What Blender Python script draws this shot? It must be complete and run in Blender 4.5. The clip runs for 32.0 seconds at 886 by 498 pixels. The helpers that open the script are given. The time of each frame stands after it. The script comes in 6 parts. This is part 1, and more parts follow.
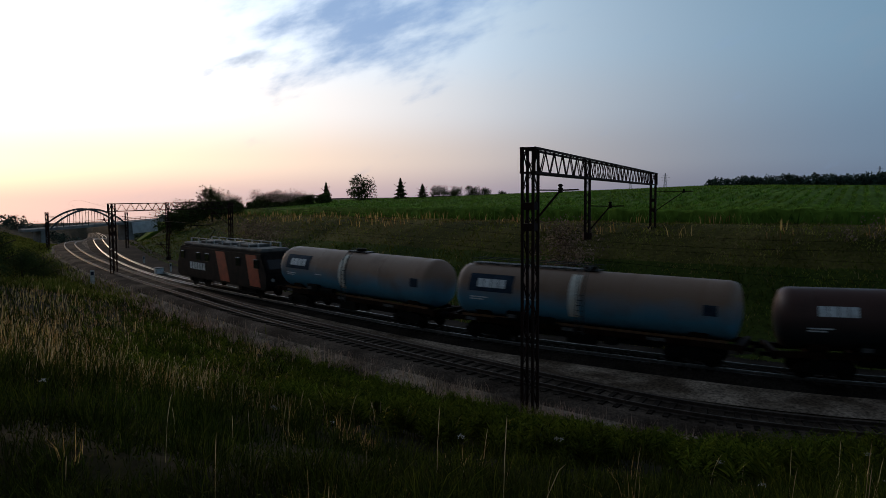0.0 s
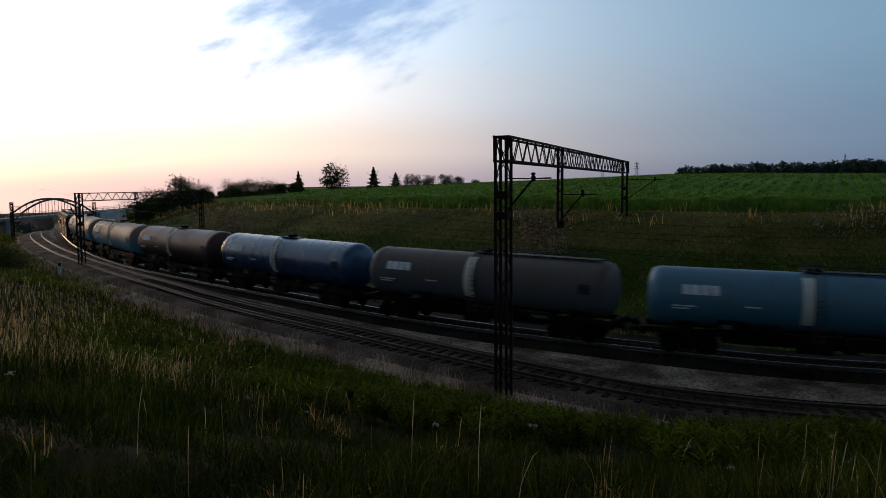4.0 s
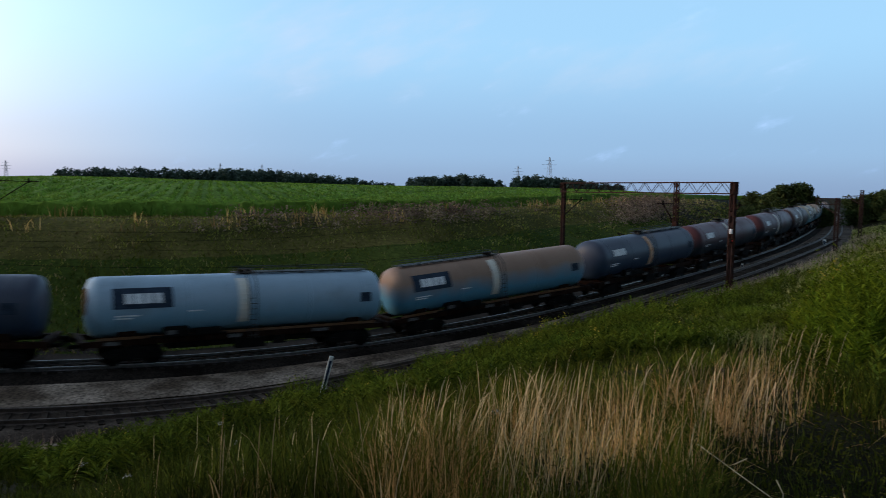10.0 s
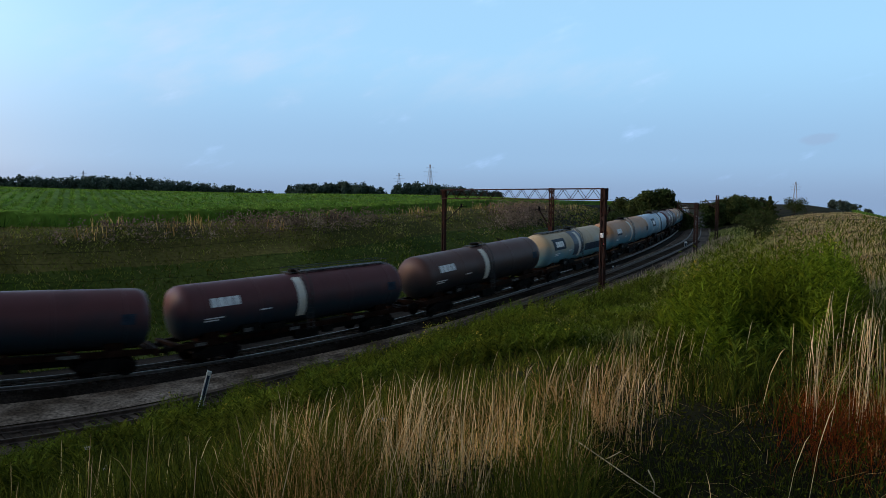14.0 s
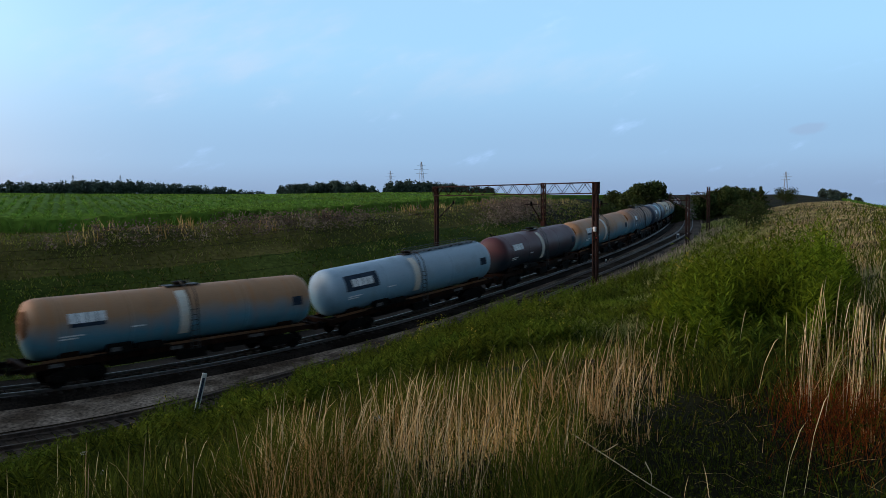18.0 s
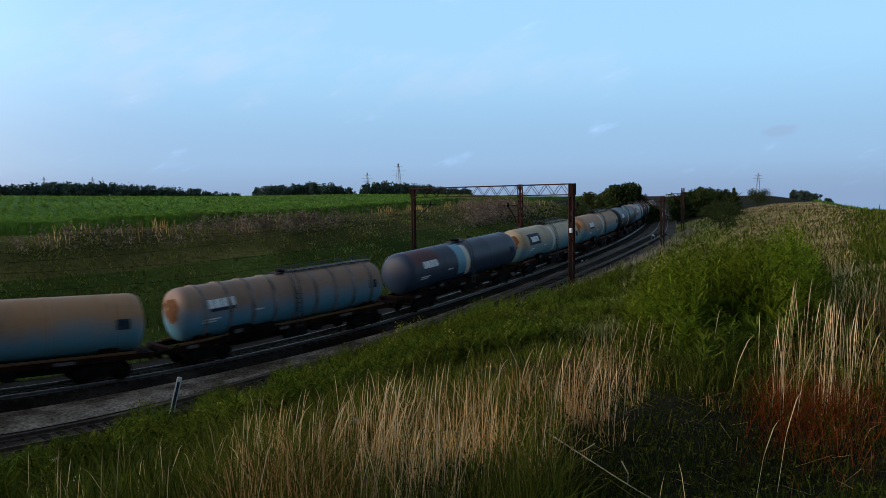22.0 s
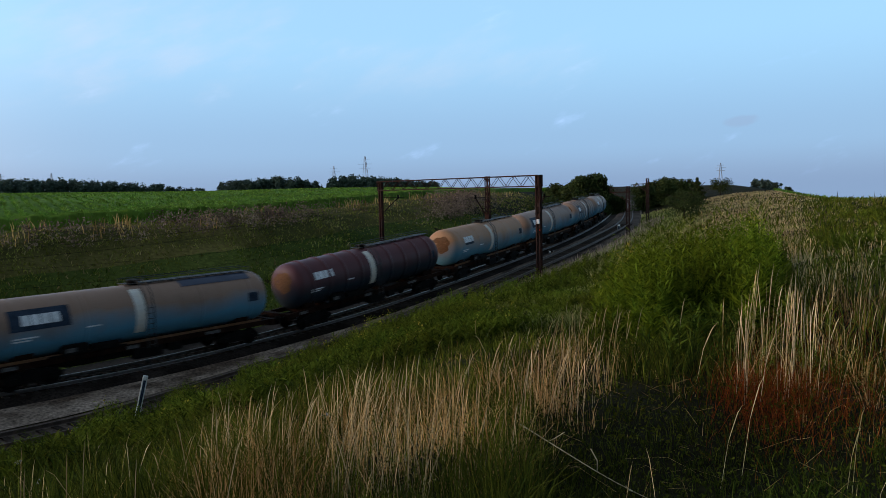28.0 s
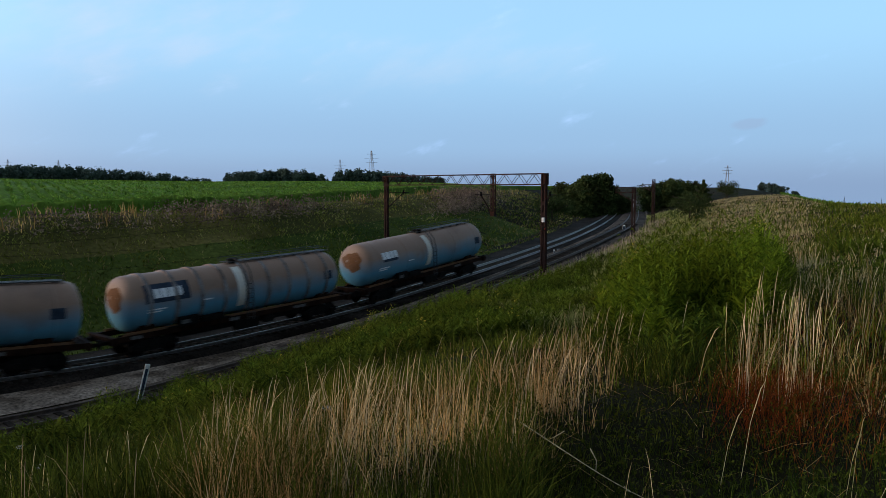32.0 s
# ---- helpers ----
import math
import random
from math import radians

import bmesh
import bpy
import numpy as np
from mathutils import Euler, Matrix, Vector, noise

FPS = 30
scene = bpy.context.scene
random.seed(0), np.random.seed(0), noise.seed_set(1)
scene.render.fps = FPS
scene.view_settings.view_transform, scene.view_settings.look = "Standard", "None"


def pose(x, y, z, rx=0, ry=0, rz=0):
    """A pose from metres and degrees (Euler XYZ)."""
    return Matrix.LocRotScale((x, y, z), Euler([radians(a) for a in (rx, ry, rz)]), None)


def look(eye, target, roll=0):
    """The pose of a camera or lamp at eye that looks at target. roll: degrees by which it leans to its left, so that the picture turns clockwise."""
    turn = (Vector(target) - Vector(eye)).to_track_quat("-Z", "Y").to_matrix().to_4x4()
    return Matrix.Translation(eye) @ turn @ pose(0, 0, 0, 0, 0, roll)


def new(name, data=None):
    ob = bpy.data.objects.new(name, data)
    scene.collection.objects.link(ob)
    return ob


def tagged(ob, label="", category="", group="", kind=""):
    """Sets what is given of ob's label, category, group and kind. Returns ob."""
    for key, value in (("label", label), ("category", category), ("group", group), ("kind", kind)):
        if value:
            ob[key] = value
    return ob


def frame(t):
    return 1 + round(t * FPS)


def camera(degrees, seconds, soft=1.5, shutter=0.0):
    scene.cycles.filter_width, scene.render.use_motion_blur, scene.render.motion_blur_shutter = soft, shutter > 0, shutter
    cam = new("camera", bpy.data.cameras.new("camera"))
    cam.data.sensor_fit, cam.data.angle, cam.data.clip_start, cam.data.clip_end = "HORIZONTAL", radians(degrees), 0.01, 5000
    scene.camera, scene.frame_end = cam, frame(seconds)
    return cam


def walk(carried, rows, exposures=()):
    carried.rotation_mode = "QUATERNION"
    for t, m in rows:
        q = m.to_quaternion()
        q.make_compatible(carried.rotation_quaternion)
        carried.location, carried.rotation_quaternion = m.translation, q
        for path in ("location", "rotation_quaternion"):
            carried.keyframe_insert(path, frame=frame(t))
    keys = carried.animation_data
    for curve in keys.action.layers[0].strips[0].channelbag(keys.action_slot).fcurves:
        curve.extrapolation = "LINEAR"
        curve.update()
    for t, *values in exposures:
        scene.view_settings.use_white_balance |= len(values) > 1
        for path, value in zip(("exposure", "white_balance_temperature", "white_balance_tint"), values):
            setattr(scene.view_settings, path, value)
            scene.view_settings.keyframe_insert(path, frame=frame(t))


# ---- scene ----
cam = camera(62.0, 32.0, soft=0.7, shutter=0.5)
EYE = (0.0, 0.0, 7.12)
PATH = [
    (0, 0.02, -4.03, 0.35), (0.5, -0.04, -4.12, 0.49), (1, -0.04, -4.16, 0.33), (1.5, 0.29, -4.18, 0.07), (2, -0.16, -4.36, 0.02),
    (2.5, -0.63, -4.38, 0.43), (4.5, -3.62, -5.26, 0.58), (5, -7.40, -5.65, 1.79), (5.5, -12.11, -5.61, 2.43), (6, -16.86, -5.86, 2.53),
    (6.5, -22.11, -5.99, 1.89), (7, -28.51, -5.86, 2.81), (7.5, -32.80, -5.46, 1.92), (8, -35.78, -5.15, 2.43), (8.5, -38.37, -4.65, 2.81),
    (9, -40.78, -4.21, 1.65), (9.5, -44.13, -4.33, -0.73), (10, -47.25, -4.38, -0.91), (10.5, -49.79, -4.03, -0.58), (11, -50.62, -3.84, -0.31),
    (11.5, -50.94, -3.83, -0.38), (12, -53.32, -3.97, -1.76), (12.5, -55.00, -3.62, -0.90), (13, -56.19, -3.73, -0.36), (13.5, -56.34, -3.69, -0.62),
    (15.5, -56.67, -3.94, 0.21), (16, -56.49, -4.04, 0.30), (16.5, -56.94, -4.04, 0.30), (17, -57.07, -4.02, 0.58), (17.5, -56.95, -3.79, 0.60),
    (18, -57.04, -3.94, 0.67), (18.5, -57.04, -3.83, 0.68), (19, -57.22, -3.88, 0.91), (19.5, -56.97, -4.29, 0.38), (20, -57.16, -4.14, 0.60),
    (20.5, -57.17, -4.31, 0.46), (21, -57.32, -4.06, 0.97), (21.5, -58.11, -3.82, 0.97), (22, -58.82, -3.84, 0.75), (22.5, -58.72, -3.77, 1.26),
    (23, -59.38, -3.35, 1.60), (23.5, -59.66, -3.31, 2.10), (24, -59.97, -3.39, 2.07), (24.5, -60.07, -3.48, 2.03), (25, -60.56, -3.46, 1.43),
    (25.5, -61.27, -3.95, 1.46), (27.5, -61.27, -4.31, 1.33), (28, -61.34, -4.46, 1.39), (28.5, -61.26, -4.44, 1.13), (29, -61.45, -4.26, 1.37),
    (29.5, -61.38, -4.26, 1.36), (30, -61.32, -4.32, 1.36), (30.5, -61.39, -4.36, 0.83), (31, -61.27, -4.62, 0.43), (31.5, -60.95, -4.66, 0.20),
    (32, -60.90, -4.76, 0.04),
]
EXPOSURES = [(0, -1.36), (4.5, -1.05), (5.5, -0.56), (7.0, -0.12), (9.0, -0.02), (11.0, -0.04), (16.0, 0.0), (32, 0.0)]
walk(cam, [(t, pose(*EYE, 90 + pitch, roll, yaw)) for t, yaw, pitch, roll in PATH], EXPOSURES)

# ---- sky and sun ----
SUN_YAW, SUN_UP = 38.0, 5.0
world = bpy.data.worlds.new("dusk_sky")
scene.world = world
world.use_nodes = True


def sky_nodes():
    nt = world.node_tree
    nt.nodes.clear()
    N, L = nt.nodes.new, nt.links.new

    def math_node(op, a, b=None, c=None, clamp=False):
        n = N("ShaderNodeMath")
        n.operation, n.use_clamp = op, clamp
        for i, v in enumerate((a, b, c)):
            if v is None:
                continue
            if isinstance(v, (int, float)):
                n.inputs[i].default_value = v
            else:
                L(v, n.inputs[i])
        return n.outputs[0]

    def ramp(value, stops, interp="EASE"):
        n = N("ShaderNodeValToRGB")
        n.color_ramp.interpolation = interp
        e = n.color_ramp.elements
        while len(e) < len(stops):
            e.new(0.5)
        for el, (pos, col) in zip(e, stops):
            el.position, el.color = pos, (*col, 1)
        L(value, n.inputs[0])
        return n.outputs[0]

    def mix(fac, a, b, kind="MIX"):
        n = N("ShaderNodeMix")
        n.data_type, n.blend_type = "RGBA", kind
        for i, v in ((0, fac), (6, a), (7, b)):
            if isinstance(v, (int, float)):
                n.inputs[i].default_value = v
            elif isinstance(v, tuple):
                n.inputs[i].default_value = (*v, 1)
            else:
                L(v, n.inputs[i])
        return n.outputs[2]

    co = N("ShaderNodeTexCoord").outputs["Generated"]
    xyz = N("ShaderNodeSeparateXYZ")
    L(co, xyz.inputs[0])
    x, y, z = xyz.outputs
    sky = N("ShaderNodeTexSky")
    sky.sky_type, sky.sun_disc = "NISHITA", False
    sky.sun_elevation, sky.sun_rotation = radians(SUN_UP), radians(-SUN_YAW)
    sky.dust_density, sky.ozone_density = 2.0, 3.0
    up = math_node("MAXIMUM", z, 0.0)
    # nearness to the sun's side of the sky
    sx, sy = -math.sin(radians(SUN_YAW)), math.cos(radians(SUN_YAW))
    flat = math_node("SQRT", math_node("ADD", math_node("MULTIPLY", x, x), math_node("MULTIPLY", y, y)))
    dot = math_node("DIVIDE", math_node("ADD", math_node("MULTIPLY", x, sx), math_node("MULTIPLY", y, sy)), math_node("ADD", flat, 0.001))
    near = math_node("MULTIPLY_ADD", dot, 0.5, 0.5, True)
    cool = ramp(up, [(0.0, (0.265, 0.40, 0.63)), (0.06, (0.295, 0.50, 0.79)), (0.2, (0.38, 0.68, 0.98)), (0.6, (0.40, 0.58, 0.86))])
    warm = ramp(up, [(0.0, (0.62, 0.42, 0.40)), (0.05, (1.0, 0.72, 0.52)), (0.12, (1.08, 0.95, 0.86)), (0.2, (0.95, 0.98, 1.04)), (0.3, (0.82, 0.95, 1.1)), (0.7, (0.45, 0.72, 1.0))])
    side = ramp(near, [(0.0, (0, 0, 0)), (0.60, (0.02, 0.02, 0.02)), (0.70, (0.07, 0.07, 0.07)), (0.79, (0.33, 0.33, 0.33)), (0.89, (0.62, 0.62, 0.62)), (1.0, (1, 1, 1))], "B_SPLINE")
    col = mix(side, cool, warm)
    gain = ramp(near, [(0.0, (0.25, 0.25, 0.25)), (0.44, (0.25, 0.25, 0.25)), (0.64, (0.255, 0.255, 0.255)), (0.70, (0.275, 0.275, 0.275)), (0.79, (0.32, 0.32, 0.32)), (0.88, (0.49, 0.49, 0.49)), (1.0, (0.93, 0.93, 0.93))], "B_SPLINE")
    col = mix(1.0, mix(1.0, col, gain, "MULTIPLY"), (4.0, 4.0, 4.0), "MULTIPLY")
    # clouds: wisps inside a few soft-edged regions, by azimuth and height
    az = math_node("MULTIPLY", math_node("ARCTAN2", math_node("MULTIPLY", x, -1.0), y), 57.2958)
    el = math_node("MULTIPLY", math_node("ARCSINE", z), 57.2958)
    flatv = N("ShaderNodeCombineXYZ")
    L(math_node("MULTIPLY_ADD", az, 0.5, 3.7), flatv.inputs[0])
    L(math_node("MULTIPLY_ADD", az, 0.35, math_node("MULTIPLY", el, 1.15)), flatv.inputs[1])
    puffs = N("ShaderNodeTexNoise")
    puffs.inputs["Scale"].default_value, puffs.inputs["Detail"].default_value, puffs.inputs["Roughness"].default_value = 0.33, 6.0, 0.55
    L(flatv.outputs[0], puffs.inputs["Vector"])

    def region(a0, e0, wa, we, skew=0.0):
        da = math_node("DIVIDE", math_node("SUBTRACT", az, a0), wa)
        de = math_node("DIVIDE", math_node("SUBTRACT", math_node("MULTIPLY_ADD", az, skew, el), e0 + skew * a0), we)
        d2 = math_node("ADD", math_node("MULTIPLY", da, da), math_node("MULTIPLY", de, de))
        return math_node("POWER", 2.718, math_node("MULTIPLY", d2, -1.0))

    def wisps(reg, lo, hi, amount):
        v = math_node("MULTIPLY_ADD", reg, 0.42, math_node("SUBTRACT", puffs.outputs[0], 0.0))
        n = N("ShaderNodeMapRange")
        n.interpolation_type = "SMOOTHSTEP"
        for i, u in zip((1, 2, 3, 4), (lo, hi, 0.0, amount)):
            n.inputs[i].default_value = u
        L(v, n.inputs[0])
        return n.outputs[0]

    col = mix(wisps(region(5.0, 13.2, 11.0, 4.2, 0.1), 0.60, 0.98, 0.9), col, (0.56, 0.92, 1.6))
    col = mix(wisps(region(12.5, 10.4, 4.0, 1.0, 0.2), 0.68, 1.0, 0.7), col, (0.8, 1.0, 1.4))
    col = mix(wisps(region(-83.0, 4.6, 2.2, 0.7), 0.74, 0.9, 0.55), col, (0.30, 0.42, 0.66))
    col = mix(wisps(region(-40.0, 11.0, 12.0, 4.0, 0.1), 0.62, 1.15, 0.32), col, (0.82, 0.78, 0.90))
    col = mix(wisps(region(-62.0, 9.5, 12.0, 2.6, 0.05), 0.62, 1.2, 0.25), col, (0.78, 0.78, 0.91))
    col = mix(0.05, col, sky.outputs[0])
    # dusk: the zenith and the side away from the sunset are much darker
    high = ramp(up, [(0.0, (1, 1, 1)), (0.34, (1, 1, 1)), (0.62, (0.46, 0.42, 0.40)), (1.0, (0.36, 0.32, 0.30))])
    back = ramp(math_node("MULTIPLY_ADD", math_node("ADD", math_node("MULTIPLY", x, 0.62), math_node("MULTIPLY", y, 0.78)), 0.5, 0.5, True), [(0.0, (0.46, 0.43, 0.41)), (0.32, (0.50, 0.48, 0.47)), (0.5, (1, 1, 1))])
    col = mix(1.0, mix(1.0, col, high, "MULTIPLY"), back, "MULTIPLY")
    bg = N("ShaderNodeBackground")
    L(col, bg.inputs[0])
    bg.inputs[1].default_value = 1.0
    out = N("ShaderNodeOutputWorld")
    L(bg.outputs[0], out.inputs[0])


sky_nodes()
sun = new("sun", bpy.data.lights.new("sun", "SUN"))
sun.data.energy, sun.data.angle, sun.data.color = 1.15, radians(14), (1.0, 0.62, 0.32)
sun.matrix_world = look((math.sin(radians(-SUN_YAW)) * 50, math.cos(radians(SUN_YAW)) * 50, 13), (0, 0, 8))


# ---- small helpers ----
def smooth(a, b, v):
    u = np.clip((np.asarray(v, float) - a) / (b - a), 0, 1)
    return u * u * (3 - 2 * u)


def mesh_of(bm, name):
    me = bpy.data.meshes.new(name)
    bm.to_mesh(me)
    bm.free()
    return me


def part(name, bm, material, parent=None, label="", m=None):
    """One mesh object out of a bmesh (or a ready mesh), under a thing or a part."""
    me = bm if isinstance(bm, bpy.types.Mesh) else mesh_of(bm, name)
    if material and not me.materials:
        me.materials.append(material)
    ob = new(name, me)
    if parent:
        ob.parent = parent
    if m is not None:
        ob.matrix_basis = m
    return tagged(ob, label)


def sheet(name, verts, faces, material, shade=True):
    me = bpy.data.meshes.new(name)
    me.from_pydata([tuple(v) for v in verts], [], faces)
    me.materials.append(material)
    if shade:
        me.polygons.foreach_set("use_smooth", [True] * len(me.polygons))
    me.update()
    return me


def box(bm, x0, x1, y0, y1, z0, z1, bevel=0.0):
    v = [bm.verts.new(p) for p in ((x0, y0, z0), (x1, y0, z0), (x1, y1, z0), (x0, y1, z0), (x0, y0, z1), (x1, y0, z1), (x1, y1, z1), (x0, y1, z1))]
    fs = [bm.faces.new([v[i] for i in f]) for f in ((3, 2, 1, 0), (4, 5, 6, 7), (0, 1, 5, 4), (1, 2, 6, 5), (2, 3, 7, 6), (3, 0, 4, 7))]
    if bevel:
        bmesh.ops.bevel(bm, geom=list({e for f in fs for e in f.edges}), offset=bevel, segments=1, affect="EDGES")
    return bm


def bar(bm, a, b, w, d=None, up=(0, 0, 1)):
    """A straight bar of section w x d from a to b."""
    a, b = Vector(a), Vector(b)
    ax = (b - a).normalized()
    up = Vector(up)
    if abs(ax.dot(up)) > 0.98:
        up = Vector((0, 1, 0))
    s = ax.cross(up).normalized()
    u = s.cross(ax)
    w, d = w / 2, (d or w) / 2
    ring = [[bm.verts.new(p + s * i * w + u * j * d) for i, j in ((-1, -1), (1, -1), (1, 1), (-1, 1))] for p in (a, b)]
    for i in range(4):
        bm.faces.new((ring[0][i], ring[0][(i + 1) % 4], ring[1][(i + 1) % 4], ring[1][i]))
    bm.faces.new(ring[0][::-1])
    bm.faces.new(ring[1])


def lathe(bm, profile, axis="X", n=24, cap=True):
    """A turned body: profile of (along, radius)."""
    rings = []
    for s, r in profile:
        ring = []
        for i in range(n):
            c, d = math.cos(2 * math.pi * i / n) * r, math.sin(2 * math.pi * i / n) * r
            ring.append(bm.verts.new((s, c, d) if axis == "X" else (c, s, d) if axis == "Y" else (c, d, s)))
        rings.append(ring)
    for a, b in zip(rings, rings[1:]):
        for i in range(n):
            f = bm.faces.new((a[i], a[(i + 1) % n], b[(i + 1) % n], b[i]))
            f.smooth = True
    if cap:
        bm.faces.new(rings[0][::-1])
        bm.faces.new(rings[-1])
    bmesh.ops.recalc_face_normals(bm, faces=bm.faces[:])
    return bm


# ---- materials ----
def material(name, colour, rough=0.8, metal=0.0, vary=0.25, scale=3.0, fine=40.0, bump=0.2, second=None, amount=0.5, spread=0.0, coords="Object"):
    """Base colour with two scales of variation, an optional second colour in patches, and a fine bump."""
    m = bpy.data.materials.new(name)
    m.use_nodes = True
    nt = m.node_tree
    N, L = nt.nodes.new, nt.links.new
    bsdf = nt.nodes["Principled BSDF"]
    tc = N("ShaderNodeTexCoord").outputs[coords]
    big, small = N("ShaderNodeTexNoise"), N("ShaderNodeTexNoise")
    for n, s in ((big, scale), (small, fine)):
        n.inputs["Scale"].default_value, n.inputs["Detail"].default_value = s, 5.0
        L(tc, n.inputs["Vector"])
    r = N("ShaderNodeValToRGB")
    r.color_ramp.elements[0].position, r.color_ramp.elements[1].position = 0.5 - amount * 0.25, 0.5 + 0.2
    lo, hi = [tuple(max(0, c * f) for c in colour) for f in (1 - vary, 1 + vary)]
    r.color_ramp.elements[0].color = (*lo, 1)
    r.color_ramp.elements[1].color = (*(second or hi), 1)
    L(big.outputs[0], r.inputs[0])
    mixn = N("ShaderNodeMix")
    mixn.data_type, mixn.blend_type = "RGBA", "MULTIPLY"
    mixn.inputs[0].default_value = 1.0
    L(r.outputs[0], mixn.inputs[6])
    r2 = N("ShaderNodeMapRange")
    r2.inputs["From Min"].default_value, r2.inputs["From Max"].default_value = 0.3, 0.7
    r2.inputs["To Min"].default_value, r2.inputs["To Max"].default_value = 1 - vary, 1 + vary
    L(small.outputs[0], r2.inputs[0])
    col = mixn.outputs[2]
    L(r2.outputs[0], mixn.inputs[7])
    if spread:
        oi = N("ShaderNodeObjectInfo")
        hs = N("ShaderNodeHueSaturation")
        mr = N("ShaderNodeMapRange")
        mr.inputs["To Min"].default_value, mr.inputs["To Max"].default_value = 1 - spread, 1 + spread
        L(oi.outputs["Random"], mr.inputs[0])
        L(mr.outputs[0], hs.inputs["Value"])
        L(col, hs.inputs["Color"])
        col = hs.outputs[0]
    L(col, bsdf.inputs["Base Color"])
    bsdf.inputs["Roughness"].default_value, bsdf.inputs["Metallic"].default_value = rough, metal
    bsdf.inputs["Specular IOR Level"].default_value = 0.5 if rough < 0.5 or metal > 0.5 else 0.04
    if bump:
        b = N("ShaderNodeBump")
        b.inputs["Strength"].default_value, b.inputs["Distance"].default_value = bump, 0.02
        L(small.outputs[0], b.inputs["Height"])
        L(b.outputs[0], bsdf.inputs["Normal"])
    return m


M_STEEL = material("rusty_mast_steel", (0.06, 0.028, 0.022), 0.75, 0.3, 0.3, 1.5, 30, 0.2, (0.035, 0.022, 0.02))
M_BALLAST = material("ballast_stone", (0.20, 0.140, 0.098), 0.95, 0, 0.6, 0.5, 7, 1.0, (0.335, 0.255, 0.195))
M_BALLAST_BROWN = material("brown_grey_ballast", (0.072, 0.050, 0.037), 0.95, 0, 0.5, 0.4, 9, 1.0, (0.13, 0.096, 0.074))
# brown stain, plus the train's shade worked into the stone colour
M_BALLAST_SHADED = material("brown_stained_ballast", (0.022, 0.016, 0.012), 0.95, 0, 0.5, 0.4, 9, 1.0, (0.04, 0.03, 0.024))
M_RAIL = material("rail_steel", (0.24, 0.22, 0.21), 0.36, 0.95, 0.2, 4, 40, 0.1)
# sleeper colour lowered to include the shade below the train
M_SLEEPER = material("oil_stained_sleeper", (0.04, 0.032, 0.026), 0.9, 0, 0.3, 2, 30, 0.3, spread=0.2)
# soil colour darkened to carry the shade between the grass blades
M_GROUND_SHADED = material("shaded_meadow_ground", (0.018, 0.015, 0.005), 1.0, 0, 0.4, 0.25, 8, 0.6, (0.032, 0.026, 0.008))
M_DARK = material("black_underframe", (0.010, 0.009, 0.008), 0.7, 0.1, 0.3, 3, 30, 0.2)

# ---- the two tracks ----
FAR = [(-330.0, 700.0, -24.0), (-187.0, 405.0, -13.0), (-94.8, 205.4, -3.9), (-64.1, 136.5, -0.27), (-47.3, 103.8, -0.21), (-38.8, 89.8, -0.46), (-30.7, 78.1, -0.62), (-24.2, 69.6, -0.60), (-9.5, 53.0, -0.61),
       (1.7, 43.0, -0.88), (11.4, 37.0, -1.10), (18.5, 34.5, -1.47), (25.5, 32.6, -1.55), (32.7, 31.6, -1.49), (38.8, 29.9, -1.05), (44.8, 28.9, -0.58), (55.5, 28.4, 0.05), (69.2, 29.1, 0.49),
       (84.0, 29.7, 1.19), (111.8, 34.3, 1.77), (167.7, 47.5, 2.10), (228.0, 63.0, 2.16), (420.0, 122.0, 2.20), (760.0, 240.0, 2.20)]
NEAR = [(-334.0, 698.0, -24.0), (-191.0, 403.0, -13.0), (-94.7, 195.4, -3.6), (-61.5, 120.8, 0.00), (-46.6, 94.3, 0.18), (-36.1, 78.5, 0.08), (-26.0, 65.4, -0.17), (-19.5, 56.9, -0.15), (-11.9, 47.4, -0.25),
        (-4.2, 38.7, -0.28), (5.7, 30.8, -0.88), (10.6, 28.1, -1.21), (18.4, 26.2, -1.54), (24.0, 25.8, -1.51), (31.2, 24.5, -1.09), (36.8, 23.3, -0.53), (42.7, 22.8, -0.06), (53.4, 23.2, 0.42),
        (66.1, 23.0, 1.26), (85.0, 24.5, 2.00), (103.0, 27.4, 2.25), (154.2, 40.0, 2.25), (226.9, 58.5, 2.25), (422.0, 116.0, 2.25), (762.0, 235.0, 2.25)]


